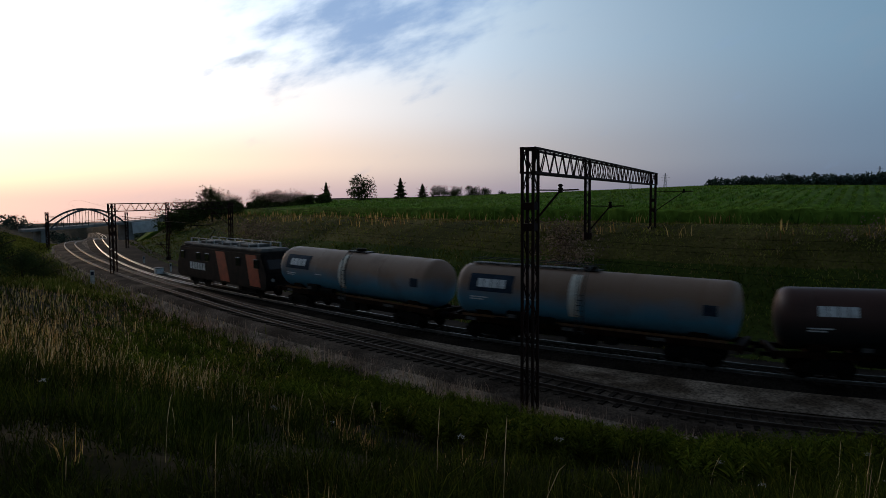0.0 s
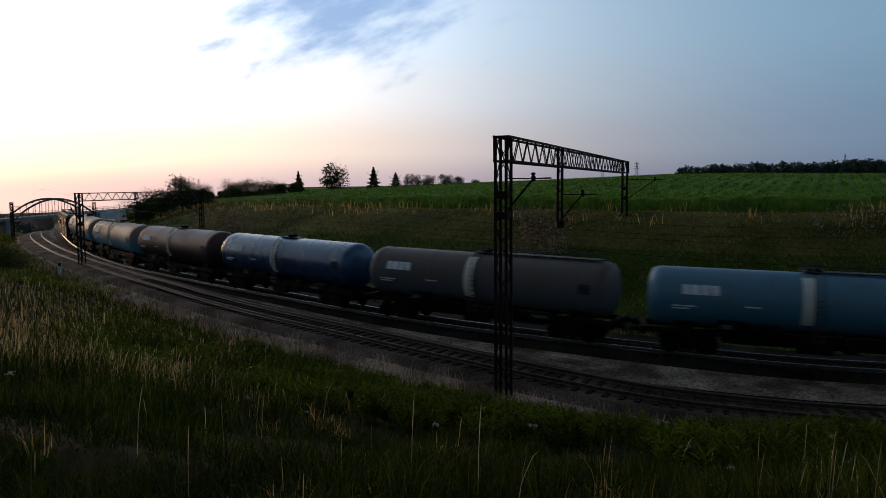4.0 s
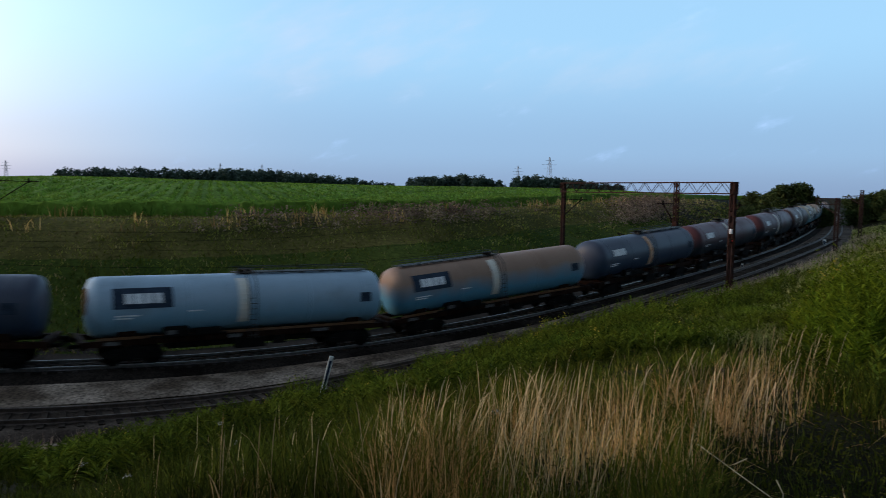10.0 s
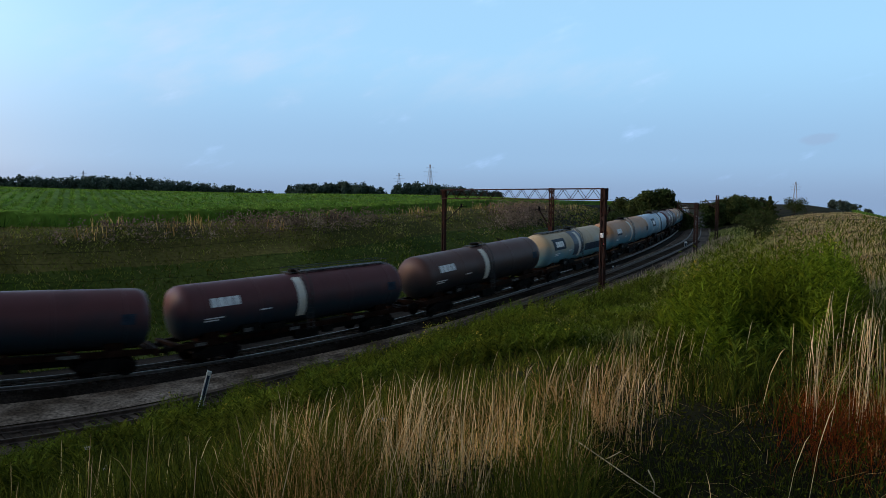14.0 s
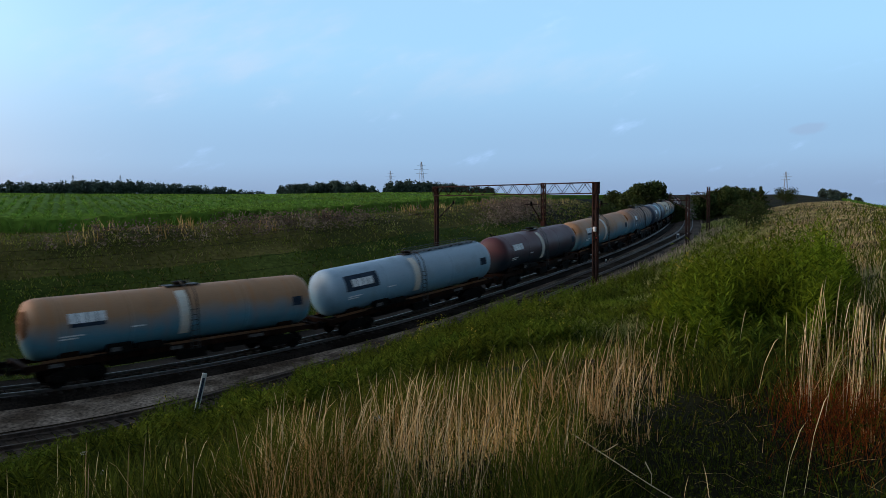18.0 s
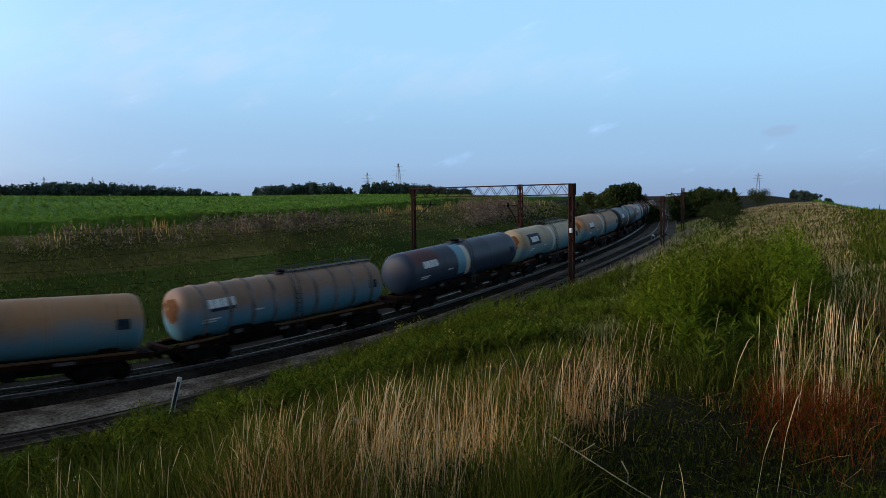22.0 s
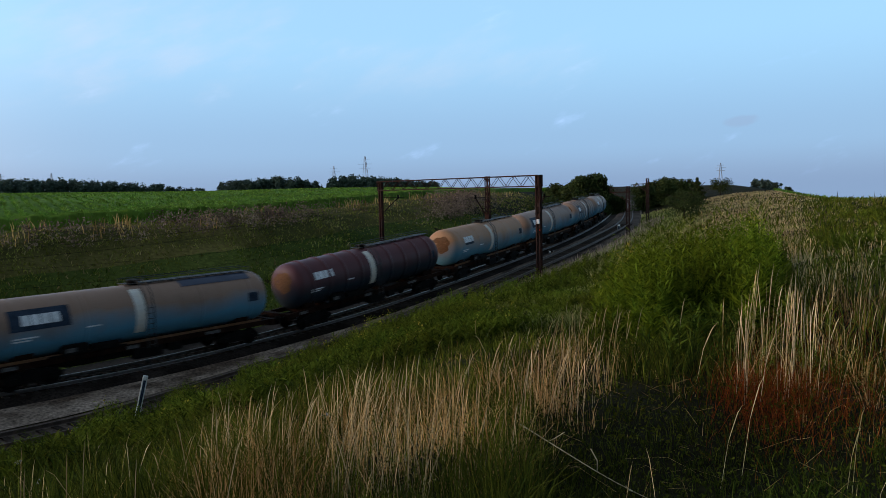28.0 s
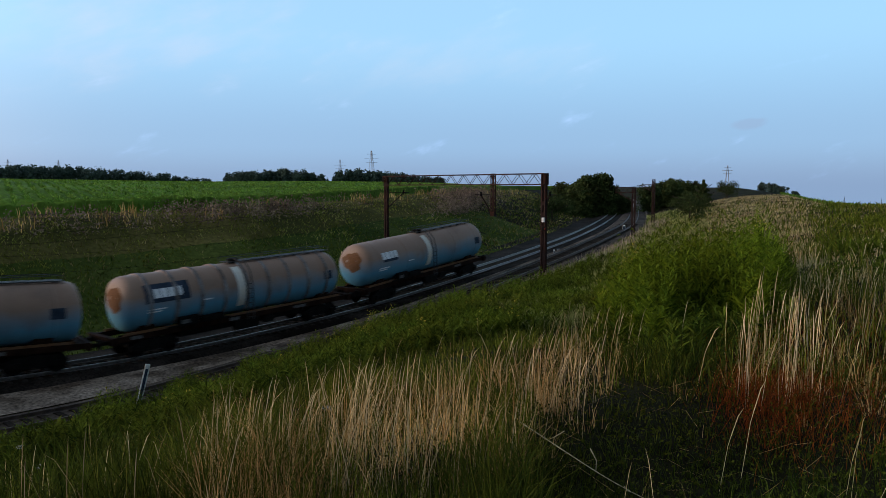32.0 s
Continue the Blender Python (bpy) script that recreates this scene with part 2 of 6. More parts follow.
def spline(points, step=1.0):
    """A dense smooth line through points, at even steps of arc length."""
    p = np.array(points, float)
    p = np.vstack([2 * p[0] - p[1], p, 2 * p[-1] - p[-2]])
    out = []
    for i in range(1, len(p) - 2):
        a, b, c, d = p[i - 1:i + 3]
        t0, t1 = 0.0, np.linalg.norm(b - a) ** 0.5
        t2 = t1 + np.linalg.norm(c - b) ** 0.5
        t3 = t2 + np.linalg.norm(d - c) ** 0.5
        for t in np.linspace(t1, t2, 30, endpoint=False):
            a1 = (t1 - t) / (t1 - t0) * a + (t - t0) / (t1 - t0) * b
            a2 = (t2 - t) / (t2 - t1) * b + (t - t1) / (t2 - t1) * c
            a3 = (t3 - t) / (t3 - t2) * c + (t - t2) / (t3 - t2) * d
            b1 = (t2 - t) / (t2 - t0) * a1 + (t - t0) / (t2 - t0) * a2
            b2 = (t3 - t) / (t3 - t1) * a2 + (t - t1) / (t3 - t1) * a3
            out.append((t2 - t) / (t2 - t1) * b1 + (t - t1) / (t2 - t1) * b2)
    out = np.array(out + [p[-2]])
    for _ in range(60):
        out[1:-1] = 0.25 * out[:-2] + 0.5 * out[1:-1] + 0.25 * out[2:]
    s = np.concatenate([[0], np.cumsum(np.linalg.norm(np.diff(out, axis=0), axis=1))])
    u = np.arange(0, s[-1], step)
    return np.stack([np.interp(u, s, out[:, k]) for k in range(3)], 1)


LINE, LINE_NEAR = spline(FAR), spline(NEAR)
STEP = 1.0


def on_line(line, s):
    """Place and unit heading at arc length s, towards growing s."""
    i = np.clip(s / STEP, 0, len(line) - 2.001)
    k = int(i)
    p = line[k] + (line[k + 1] - line[k]) * (i - k)
    a, b = line[max(k - 2, 0)], line[min(k + 3, len(line) - 1)]
    h = b - a
    return p, h / np.linalg.norm(h)


def nearest_s(line, x, y):
    return float(np.argmin((line[:, 0] - x) ** 2 + (line[:, 1] - y) ** 2)) * STEP


def sweep(line, section, i0=0, i1=None, closed=False):
    """Verts and faces of a section (side, up) swept along a line; side is to the right of growing s."""
    pts = line[i0:i1]
    d = np.gradient(pts[:, :2], axis=0)
    d /= np.linalg.norm(d, axis=1)[:, None]
    right = np.stack([d[:, 1], -d[:, 0]], 1)
    verts, faces, n = [], [], len(section)
    for (x, y, z), (rx, ry) in zip(pts, right):
        verts += [(x + rx * a, y + ry * a, z + b) for a, b in section]
    for i in range(len(pts) - 1):
        for j in range(n if closed else n - 1):
            faces.append((i * n + j, i * n + (j + 1) % n, (i + 1) * n + (j + 1) % n, (i + 1) * n + j))
    return verts, faces


# ---- terrain ----
CREST = ([-130, -100, -92, -86, -80, -72, -68, -61, -52, -43, -31, -19, -5, 4, 9, 14, 20, 27, 40], [3.5, 3.2, 2.4, 4.6, 5.0, 6.2, 8.0, 9.8, 9.8, 8.8, 8.9, 9.4, 7.6, 5.9, 4.8, 3.9, 2.4, 0.6, 0.2])


def offsets(line, X, Y):
    """Signed offset from a line (+ towards the field), its height there, and the plain distance."""
    d2 = (X[:, None] - line[None, :, 0]) ** 2 + (Y[:, None] - line[None, :, 1]) ** 2
    k = np.clip(d2.argmin(1), 1, len(line) - 2)
    h = line[k + 1, :2] - line[k - 1, :2]
    h /= np.linalg.norm(h, axis=1)[:, None]
    return -h[:, 1] * (X - line[k, 0]) + h[:, 0] * (Y - line[k, 1]), line[k, 2], np.sqrt(d2.min(1))


def field_off(x, y):
    x, y = np.atleast_1d(np.asarray(x, float)), np.atleast_1d(np.asarray(y, float))
    return np.concatenate([offsets(LINE[::2], x[c:c + 4000], y[c:c + 4000])[0] for c in range(0, len(x), 4000)])


def bumps(x, y):
    return 0.05 * np.sin(x * 1.7 + 0.6 * np.sin(y * 1.1)) * np.cos(y * 1.3 + x * 0.4) + 0.09 * np.sin(x * 0.45 + 1.3) * np.sin(y * 0.52 + x * 0.21)


def terrain_z(x, y):
    """Height of the land: cutting with the track bed, camera-side bank, far bank and the hill with the crop field."""
    x, y = np.atleast_1d(np.asarray(x, float)), np.atleast_1d(np.asarray(y, float))
    z = np.empty_like(x)
    for c0 in range(0, len(x), 4000):
        sl = slice(c0, c0 + 4000)
        X, Y = x[sl], y[sl]
        off, rail, _ = offsets(LINE[::2], X, Y)
        offn, railn, dn = offsets(LINE_NEAR[::2], X, Y)
        yaw = np.degrees(np.arctan2(-X, Y))
        bed = rail - 0.7
        top = np.interp(yaw, [-75, -60, -50, -30, -15, 0, 10, 20, 30], [6.6, 6.0, 5.0, 4.6, 4.6, 4.5, 4.3, 2.9, 1.6])
        crest = np.interp(yaw, *CREST)
        zf = bed + (top - bed) * smooth(4.5, 26, off)
        zf += np.where(off > 26, (crest - top) * (0.45 * smooth(26, 90, off) + 0.55 * smooth(26, 240, off)), 0)
        cess = np.interp(yaw, [-70, -45, -25, 10], [2.4, 2.6, 3.5, 3.8])
        foot = railn - np.interp(yaw, [-70, -45, -25, 10], [0.45, 0.5, 0.72, 0.75])
        steep = np.interp(yaw, [-90, -74, -67, -62, -45, -25, 0], [0.95, 0.92, 0.74, 0.68, 0.82, 0.95, 1.0])
        up = np.clip((dn - cess) / (26.5 - cess), 0, 1)
        brow = 5.37 + (0.9 * smooth(14, 60, X) + 0.6 * smooth(60, 140, X)) * (1 - 0.9 * smooth(-83, -91, yaw)) - 4.2 * smooth(-8, -75, X)
        zc = foot + (brow - foot) * up ** steep
        zc += bumps(X, Y) * smooth(2.5, 7, dn)
        far_right = smooth(18, 60, dn) * smooth(20, 60, X)
        zc -= 1.5 * far_right * smooth(-83, -100, yaw)
        out = np.where(off > 0, np.where(off < 4.5, bed, zf + bumps(X, Y) * smooth(5, 9, off)), np.where(offn > -2.0, bed, zc))
        out = np.where((off <= 0) & (offn > -2.0), bed, out)
        rng = np.hypot(X, Y)
        # the land falls away towards both ends of the view
        out -= smooth(8, 22, yaw) * 0.028 * np.maximum(rng - 150, 0) + smooth(-82, -91, yaw) * 0.036 * np.maximum(rng - 80, 0)
        z[sl] = out
    return z


def build_ground():
    yaws = np.concatenate([np.arange(-115, 60, 0.6), np.arange(60, 245, 6.0)])
    radii = np.concatenate([[0.0], np.geomspace(0.6, 260, 230), np.geomspace(290, 4500, 26)])
    A, R = np.meshgrid(np.radians(yaws), radii[1:])
    X, Y = -np.sin(A) * R, np.cos(A) * R
    Z = terrain_z(X.ravel(), Y.ravel())
    verts = np.stack([X.ravel(), Y.ravel(), Z], 1).tolist()
    n, faces = len(yaws), []
    for i in range(len(radii) - 2):
        for j in range(n):
            k = (j + 1) % n
            faces.append((i * n + j, i * n + k, (i + 1) * n + k, (i + 1) * n + j))
    verts.append((0, 0, float(terrain_z(0.0, 0.0)[0])))
    for j in range(n):
        faces.append((len(verts) - 1, (j + 1) % n, j))
    me = sheet("ground", verts, faces, M_GROUND_SHADED)
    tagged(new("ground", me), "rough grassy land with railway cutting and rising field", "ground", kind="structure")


build_ground()


M_RAIL_DULL = material("dull_rusty_rail", (0.10, 0.07, 0.055), 0.55, 0.6, 0.3, 4, 40, 0.1)


def build_track(line, name, label, ballast, steel):
    bed = sheet(name, *sweep(line, [(-2.9, -0.85), (-1.75, -0.22), (-0.6, -0.24), (0.6, -0.24), (1.75, -0.22), (2.9, -0.85)], 60, 1100), ballast)
    ob = tagged(new(name, bed), label, "track bed", kind="structure")
    for side in (-0.7525, 0.7525):
        sec = [(side - 0.07, -0.17), (side - 0.036, -0.14), (side - 0.036, -0.02), (side - 0.03, 0), (side + 0.03, 0), (side + 0.036, -0.02), (side + 0.036, -0.14), (side + 0.07, -0.17)]
        part("rail", sheet("rail", *sweep(line, sec, 60, 1100), steel, False), None, ob, "steel rail with a worn bright head")
    return ob


TRACK_FAR = build_track(LINE, "track_far", "curved ballasted railway track under the train", M_BALLAST_SHADED, M_RAIL)
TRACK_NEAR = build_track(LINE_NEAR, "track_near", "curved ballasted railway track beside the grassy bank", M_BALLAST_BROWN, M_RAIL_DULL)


# ---- the train ----
TRAIN_SPEED = 14.482
TRAIN_SHIFT = ([0, 1, 2, 4.5, 5, 6, 7, 8, 9, 10, 11, 12, 13, 16, 18, 19, 20, 21, 22, 23, 24, 25, 28, 30, 31, 32],
               [-5.9, -5.0, -4.2, -2.6, -2.2, -1.0, 0.1, 1.1, 1.85, 2.45, 2.8, 3.1, 3.6, 4.4, 4.7, 4.7, 4.5, 4.2, 3.5, 2.7, 1.8, 1.1, -0.7, -2.4, -3.3, -4.2])
S_REF = nearest_s(LINE, 13.2, 36.2) - 24.55
PITCH, TANK_LEN, TANK_R, TANK_Z = 16.79, 15.32, 1.46, 2.72


def tank_paint(name, base, top, side_rust, gloss=0.45, rust=0.35, dark=(0.03, 0.03, 0.035)):
    """Weathered tank paint: top colour towards the crown, rust runs, darker grime in streaks."""
    m = bpy.data.materials.new(name)
    m.use_nodes = True
    nt = m.node_tree
    N, L = nt.nodes.new, nt.links.new
    bsdf = nt.nodes["Principled BSDF"]
    geo = N("ShaderNodeTexCoord")
    sep = N("ShaderNodeSeparateXYZ")
    L(geo.outputs["Object"], sep.inputs[0])
    oi = N("ShaderNodeObjectInfo")

    def noise_at(scale, stretch, detail=5.0):
        mp = N("ShaderNodeMapping")
        mp.inputs["Scale"].default_value = stretch
        L(geo.outputs["Object"], mp.inputs[0])
        add = N("ShaderNodeVectorMath")
        add.operation = "ADD"
        sc = N("ShaderNodeMath")
        sc.operation = "MULTIPLY"
        sc.inputs[1].default_value = 40.0
        L(oi.outputs["Random"], sc.inputs[0])
        L(mp.outputs[0], add.inputs[0])
        L(sc.outputs[0], add.inputs[1])
        n = N("ShaderNodeTexNoise")
        n.inputs["Scale"].default_value, n.inputs["Detail"].default_value = scale, detail
        L(add.outputs[0], n.inputs["Vector"])
        return n.outputs[0]

    def mixc(f, a, b):
        n = N("ShaderNodeMix")
        n.data_type = "RGBA"
        L(f, n.inputs[0])
        for i, v in ((6, a), (7, b)):
            if isinstance(v, tuple):
                n.inputs[i].default_value = (*v, 1)
            else:
                L(v, n.inputs[i])
        return n.outputs[2]

    def rng(v, a, b, c=0.0, d=1.0):
        n = N("ShaderNodeMapRange")
        for i, u in zip((1, 2, 3, 4), (a, b, c, d)):
            n.inputs[i].default_value = u
        L(v, n.inputs[0])
        return n.outputs[0]

    def mul(a, b):
        n = N("ShaderNodeMath")
        n.operation = "MULTIPLY"
        for i, v in ((0, a), (1, b)):
            if isinstance(v, float):
                n.inputs[i].default_value = v
            else:
                L(v, n.inputs[i])
        return n.outputs[0]

    def plus(a, b):
        n = N("ShaderNodeMath")
        n.operation = "ADD"
        L(a, n.inputs[0])
        L(b, n.inputs[1])
        return n.outputs[0]

    streak = noise_at(1.0, (2.6, 0.25, 0.25))
    patch = noise_at(0.55, (1, 1, 1))
    grit = noise_at(14.0, (1, 1, 1))
    # blends base into top with height, edge broken by noise
    crown_mix = rng(plus(sep.outputs["Z"], mul(patch, 1.3)), 2.8, 3.85)
    col = mixc(crown_mix, base, top)
    col = mixc(mul(mul(rng(streak, 0.5, 0.8), rng(sep.outputs["Z"], 1.2, 3.2)), rust * 0.7), col, side_rust)
    col = mixc(mul(rng(patch, 0.55, 0.8), 0.35), col, dark)
    col = mixc(mul(rng(grit, 0.55, 0.75), 0.25), col, dark)
    L(col, bsdf.inputs["Base Color"])
    L(rng(patch, 0.3, 0.7, gloss, gloss + 0.14), bsdf.inputs["Roughness"])
    bsdf.inputs["Specular IOR Level"].default_value = 0.5 if gloss < 0.3 else 0.22
    b = N("ShaderNodeBump")
    b.inputs["Strength"].default_value, b.inputs["Distance"].default_value = 0.12, 0.02
    L(patch, b.inputs["Height"])
    L(b.outputs[0], bsdf.inputs["Normal"])
    return m


PAINT = {
    "grey": tank_paint("grey_tank_paint", (0.11, 0.31, 0.44), (0.32, 0.20, 0.14), (0.24, 0.11, 0.05)),
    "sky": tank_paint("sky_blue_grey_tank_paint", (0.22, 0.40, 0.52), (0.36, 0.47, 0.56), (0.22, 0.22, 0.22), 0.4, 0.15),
    "cream": tank_paint("cream_tank_paint", (0.16, 0.36, 0.44), (0.50, 0.38, 0.24), (0.44, 0.19, 0.06), 0.45, 0.55),
    "orange": tank_paint("orange_stained_tank_paint", (0.12, 0.31, 0.41), (0.44, 0.24, 0.13), (0.50, 0.18, 0.045), 0.5, 0.8),
    "brown": tank_paint("brown_tank_paint", (0.028, 0.028, 0.03), (0.105, 0.050, 0.040), (0.08, 0.035, 0.022), 0.4, 0.4, (0.02, 0.02, 0.02)),
    "purple": tank_paint("maroon_tank_paint", (0.024, 0.038, 0.05), (0.115, 0.040, 0.042), (0.10, 0.034, 0.024), 0.38, 0.4, (0.02, 0.02, 0.02)),
    "navy": tank_paint("navy_tank_paint", (0.035, 0.06, 0.10), (0.06, 0.07, 0.10), (0.07, 0.06, 0.06), 0.35, 0.2, (0.02, 0.025, 0.03)),
    # brighter top colour paints the sky's reflection on the upper shell
    "blue": tank_paint("glossy_blue_tank_paint", (0.016, 0.045, 0.115), (0.05, 0.11, 0.20), (0.05, 0.06, 0.10), 0.2, 0.1, (0.012, 0.03, 0.08)),
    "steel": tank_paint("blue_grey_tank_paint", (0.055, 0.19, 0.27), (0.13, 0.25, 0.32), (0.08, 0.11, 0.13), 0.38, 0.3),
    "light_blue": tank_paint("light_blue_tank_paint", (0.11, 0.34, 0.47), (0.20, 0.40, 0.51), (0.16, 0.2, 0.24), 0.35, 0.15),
    "black": tank_paint("black_tank_paint", (0.018, 0.024, 0.03), (0.03, 0.033, 0.036), (0.05, 0.04, 0.03), 0.4, 0.2, (0.012, 0.012, 0.012)),
    "taupe": tank_paint("taupe_tank_paint", (0.11, 0.12, 0.14), (0.13, 0.10, 0.085), (0.10, 0.07, 0.05), 0.45, 0.4, (0.03, 0.03, 0.03)),
}
M_BAND = material("dirty_white_tape", (0.88, 0.84, 0.76), 0.6, 0, 0.12, 1.2, 20, 0.1, (0.80, 0.66, 0.50))
M_PANEL = material("dark_blue_grey_panel", (0.035, 0.05, 0.075), 0.5, 0, 0.3, 2, 20, 0.1)
M_MARK = material("white_marking", (0.8, 0.8, 0.8), 0.55, 0, 0.2, 3, 20, 0.05)
M_PLATE = material("grimy_white_plate", (0.13, 0.125, 0.12), 0.6, 0, 0.4, 4, 20, 0.05)
M_BAND_RUST = material("orange_stained_tape", (0.72, 0.36, 0.18), 0.6, 0, 0.15, 1.2, 20, 0.1, (0.84, 0.74, 0.62))
M_WALK = material("grimy_walkway_steel", (0.07, 0.072, 0.072), 0.55, 0.4, 0.3, 3, 30, 0.1)
M_WHEEL = material("oily_wheel_steel", (0.012, 0.010, 0.009), 0.6, 0.3, 0.3, 5, 30, 0.1)
M_SOLE = material("rust_brown_solebar", (0.024, 0.011, 0.007), 0.75, 0.1, 0.4, 2, 30, 0.2)
M_HOOP = material("rusty_grey_hoop", (0.19, 0.15, 0.13), 0.55, 0, 0.4, 1.2, 14, 0.1, (0.30, 0.29, 0.29))
# rust colour of the skirts, also the painted sunset glow on tank ends
M_RUST_GLOW = material("orange_rust_stain", (0.26, 0.12, 0.055), 0.7, 0, 0.35, 1.5, 14, 0.2, (0.18, 0.10, 0.06))


def tank_profile(ribs):
    half, r = TANK_LEN / 2, TANK_R
    prof = [(-half, 0.02), (-half + 0.02, 0.55), (-half + 0.10, 1.0), (-half + 0.24, 1.33), (-half + 0.45, r - 0.03), (-half + 0.62, r), (-half + 0.74, r)]
    body = []
    n = 9 if ribs else 5
    for i in range(n):
        x = -half + 1.35 + (TANK_LEN - 2.7) * i / (n - 1)
        h, w = (0.055, 0.10) if ribs else (0.012, 0.035)
        body += [(x - w - 0.05, r), (x - w - 0.01, r), (x - w, r + h), (x + w, r + h), (x + w + 0.01, r), (x + w + 0.05, r)]
    return prof + body + [(-x, q) for x, q in prof[::-1]]


def curved_patch(x0, x1, a0, a1, r, n=10):
    """A thin plate lying on the tank's shell between two angles (degrees; 0 is the side, 90 the top), 3 mm proud."""
    bm = bmesh.new()
    rows = []
    for rad in (r + 0.003, r + 0.012):
        rows.append([[bm.verts.new((x, -math.cos(radians(a0 + (a1 - a0) * i / n)) * rad, TANK_Z + math.sin(radians(a0 + (a1 - a0) * i / n)) * rad)) for x in (x0, x1)] for i in range(n + 1)])
    inn, out = rows
    for i in range(n):
        bm.faces.new((out[i][0], out[i][1], out[i + 1][1], out[i + 1][0]))
    for a, b in ((0, 1), (1, 0)):
        for i in range(n):
            bm.faces.new((inn[i][a], out[i][a], out[i + 1][a], inn[i + 1][a]) if a else (inn[i + 1][a], out[i + 1][a], out[i][a], inn[i][a]))
    bm.faces.new((inn[0][0], inn[0][1], out[0][1], out[0][0]))
    bm.faces.new((inn[n][1], inn[n][0], out[n][0], out[n][1]))
    bmesh.ops.recalc_face_normals(bm, faces=bm.faces[:])
    return mesh_of(bm, "patch")


def build_tank_mesh(ribs):
    bm = lathe(bmesh.new(), tank_profile(ribs), "X", 40, True)
    bmesh.ops.translate(bm, vec=(0, 0, TANK_Z), verts=bm.verts[:])
    return mesh_of(bm, "tank")


TANK_MESH = {}


def tank_mesh(paint, ribs):
    key = (paint, ribs)
    if key not in TANK_MESH:
        src = TANK_MESH.setdefault(ribs, build_tank_mesh(ribs)) if ribs not in TANK_MESH else TANK_MESH[ribs]
        me = src.copy()
        me.materials.append(PAINT[paint])
        TANK_MESH[key] = me
    return TANK_MESH[key]


def shared(name, bm, mat):
    me = mesh_of(bm, name)
    me.materials.append(mat)
    return me


def make_wagon_meshes():
    W = {}
    bm = bmesh.new()
    for y in (-1.05, 1.05):
        box(bm, -7.75, 7.75, y - 0.09, y + 0.09, 0.98, 1.26)
    for x in (-7.75, -6.2, -4.2, -1.4, 1.4, 4.2, 6.2, 7.6):
        box(bm, x - 0.09, x + 0.09, -0.96, 0.96, 1.0, 1.22)
    box(bm, -7.95, -7.7, -1.35, 1.35, 0.92, 1.3)
    box(bm, 7.7, 7.95, -1.35, 1.35, 0.92, 1.3)
    W["underframe"] = shared("underframe", bm, M_SOLE)
    bm = bmesh.new()
    for y in (-0.85, 0.85):
        box(bm, -0.45, 0.45, y - 0.12, y + 0.12, 1.2, 1.8)
    box(bm, -0.3, 0.3, -0.9, 0.9, 1.22, 1.4)
    W["saddle"] = shared("saddle", bm, M_SOLE)
    bm = bmesh.new()
    for y in (-1.0, 1.0):
        v = [(-1.35, 0.62), (-1.35, 0.40), (-0.9, 0.32), (-0.45, 0.30), (0.45, 0.30), (0.9, 0.32), (1.35, 0.40), (1.35, 0.62), (0.7, 0.86), (-0.7, 0.86)]
        a = [bm.verts.new((x, y - 0.06, z)) for x, z in v]
        b = [bm.verts.new((x, y + 0.06, z)) for x, z in v]
        bm.faces.new(a)
        bm.faces.new(b[::-1])
        for i in range(len(v)):
            bm.faces.new((a[i], b[i], b[(i + 1) % len(v)], a[(i + 1) % len(v)]))
    box(bm, -0.25, 0.25, -1.0, 1.0, 0.5, 0.9)
    for x in (-0.9, 0.9):
        for y in (-1.1, 1.1):
            box(bm, x - 0.14, x + 0.14, y - 0.09, y + 0.09, 0.33, 0.6)
    bmesh.ops.recalc_face_normals(bm, faces=bm.faces[:])
    W["bogie"] = shared("bogie", bm, M_DARK)
    bm = lathe(bmesh.new(), [(-0.82, 0.5), (-0.79, 0.5), (-0.785, 0.46), (-0.68, 0.455), (-0.68, 0.2), (-0.66, 0.09), (0.66, 0.09), (0.68, 0.2), (0.68, 0.455), (0.785, 0.46), (0.79, 0.5), (0.82, 0.5)][1:-1], "Y", 22)
    W["wheelset"] = shared("wheelset", bm, M_WHEEL)
    bm = lathe(bmesh.new(), [(0, 0.10), (0.42, 0.10), (0.43, 0.24), (0.5, 0.25), (0.52, 0.2)], "X", 14)
    W["buffer"] = shared("buffer", bm, M_DARK)
    bm = bmesh.new()
    for y in (-0.28, 0.0, 0.28):
        box(bm, -0.6, 6.9, y - 0.1, y + 0.1, 4.22, 4.26)
    for i in range(7):
        box(bm, -0.4 + i * 1.15, -0.32 + i * 1.15, -0.36, 0.36, 4.16, 4.22)
    W["walkway"] = shared("walkway", bm, M_WALK)
    bm = bmesh.new()
    for y in (-0.42, 0.42):
        bar(bm, (-0.6, y, 4.5), (6.9, y, 4.5), 0.035)
        for i in range(5):
            x = -0.6 + i * 7.5 / 4
            bar(bm, (x, y, 4.12), (x, y, 4.5), 0.03)
    W["railing"] = shared("railing", bm, M_WALK)
    bm = bmesh.new()
    box(bm, -0.95, 0.95, -0.38, 0.38, 4.2, 4.24)
    box(bm, -0.9, -0.8, -0.36, 0.36, 4.1, 4.2)
    box(bm, 0.8, 0.9, -0.36, 0.36, 4.1, 4.2)
    W["platform"] = shared("platform", bm, M_WALK)
    bm = bmesh.new()
    for x in (-0.2, 0.2):
        pts = [(x, -1.62, 1.0), (x, -1.62, 3.0), (x, -1.4, 3.8), (x, -0.9, 4.3), (x, -0.4, 4.5)]
        for a, b in zip(pts, pts[1:]):
            bar(bm, a, b, 0.045)
    for i in range(8):
        z = 1.15 + i * 0.27
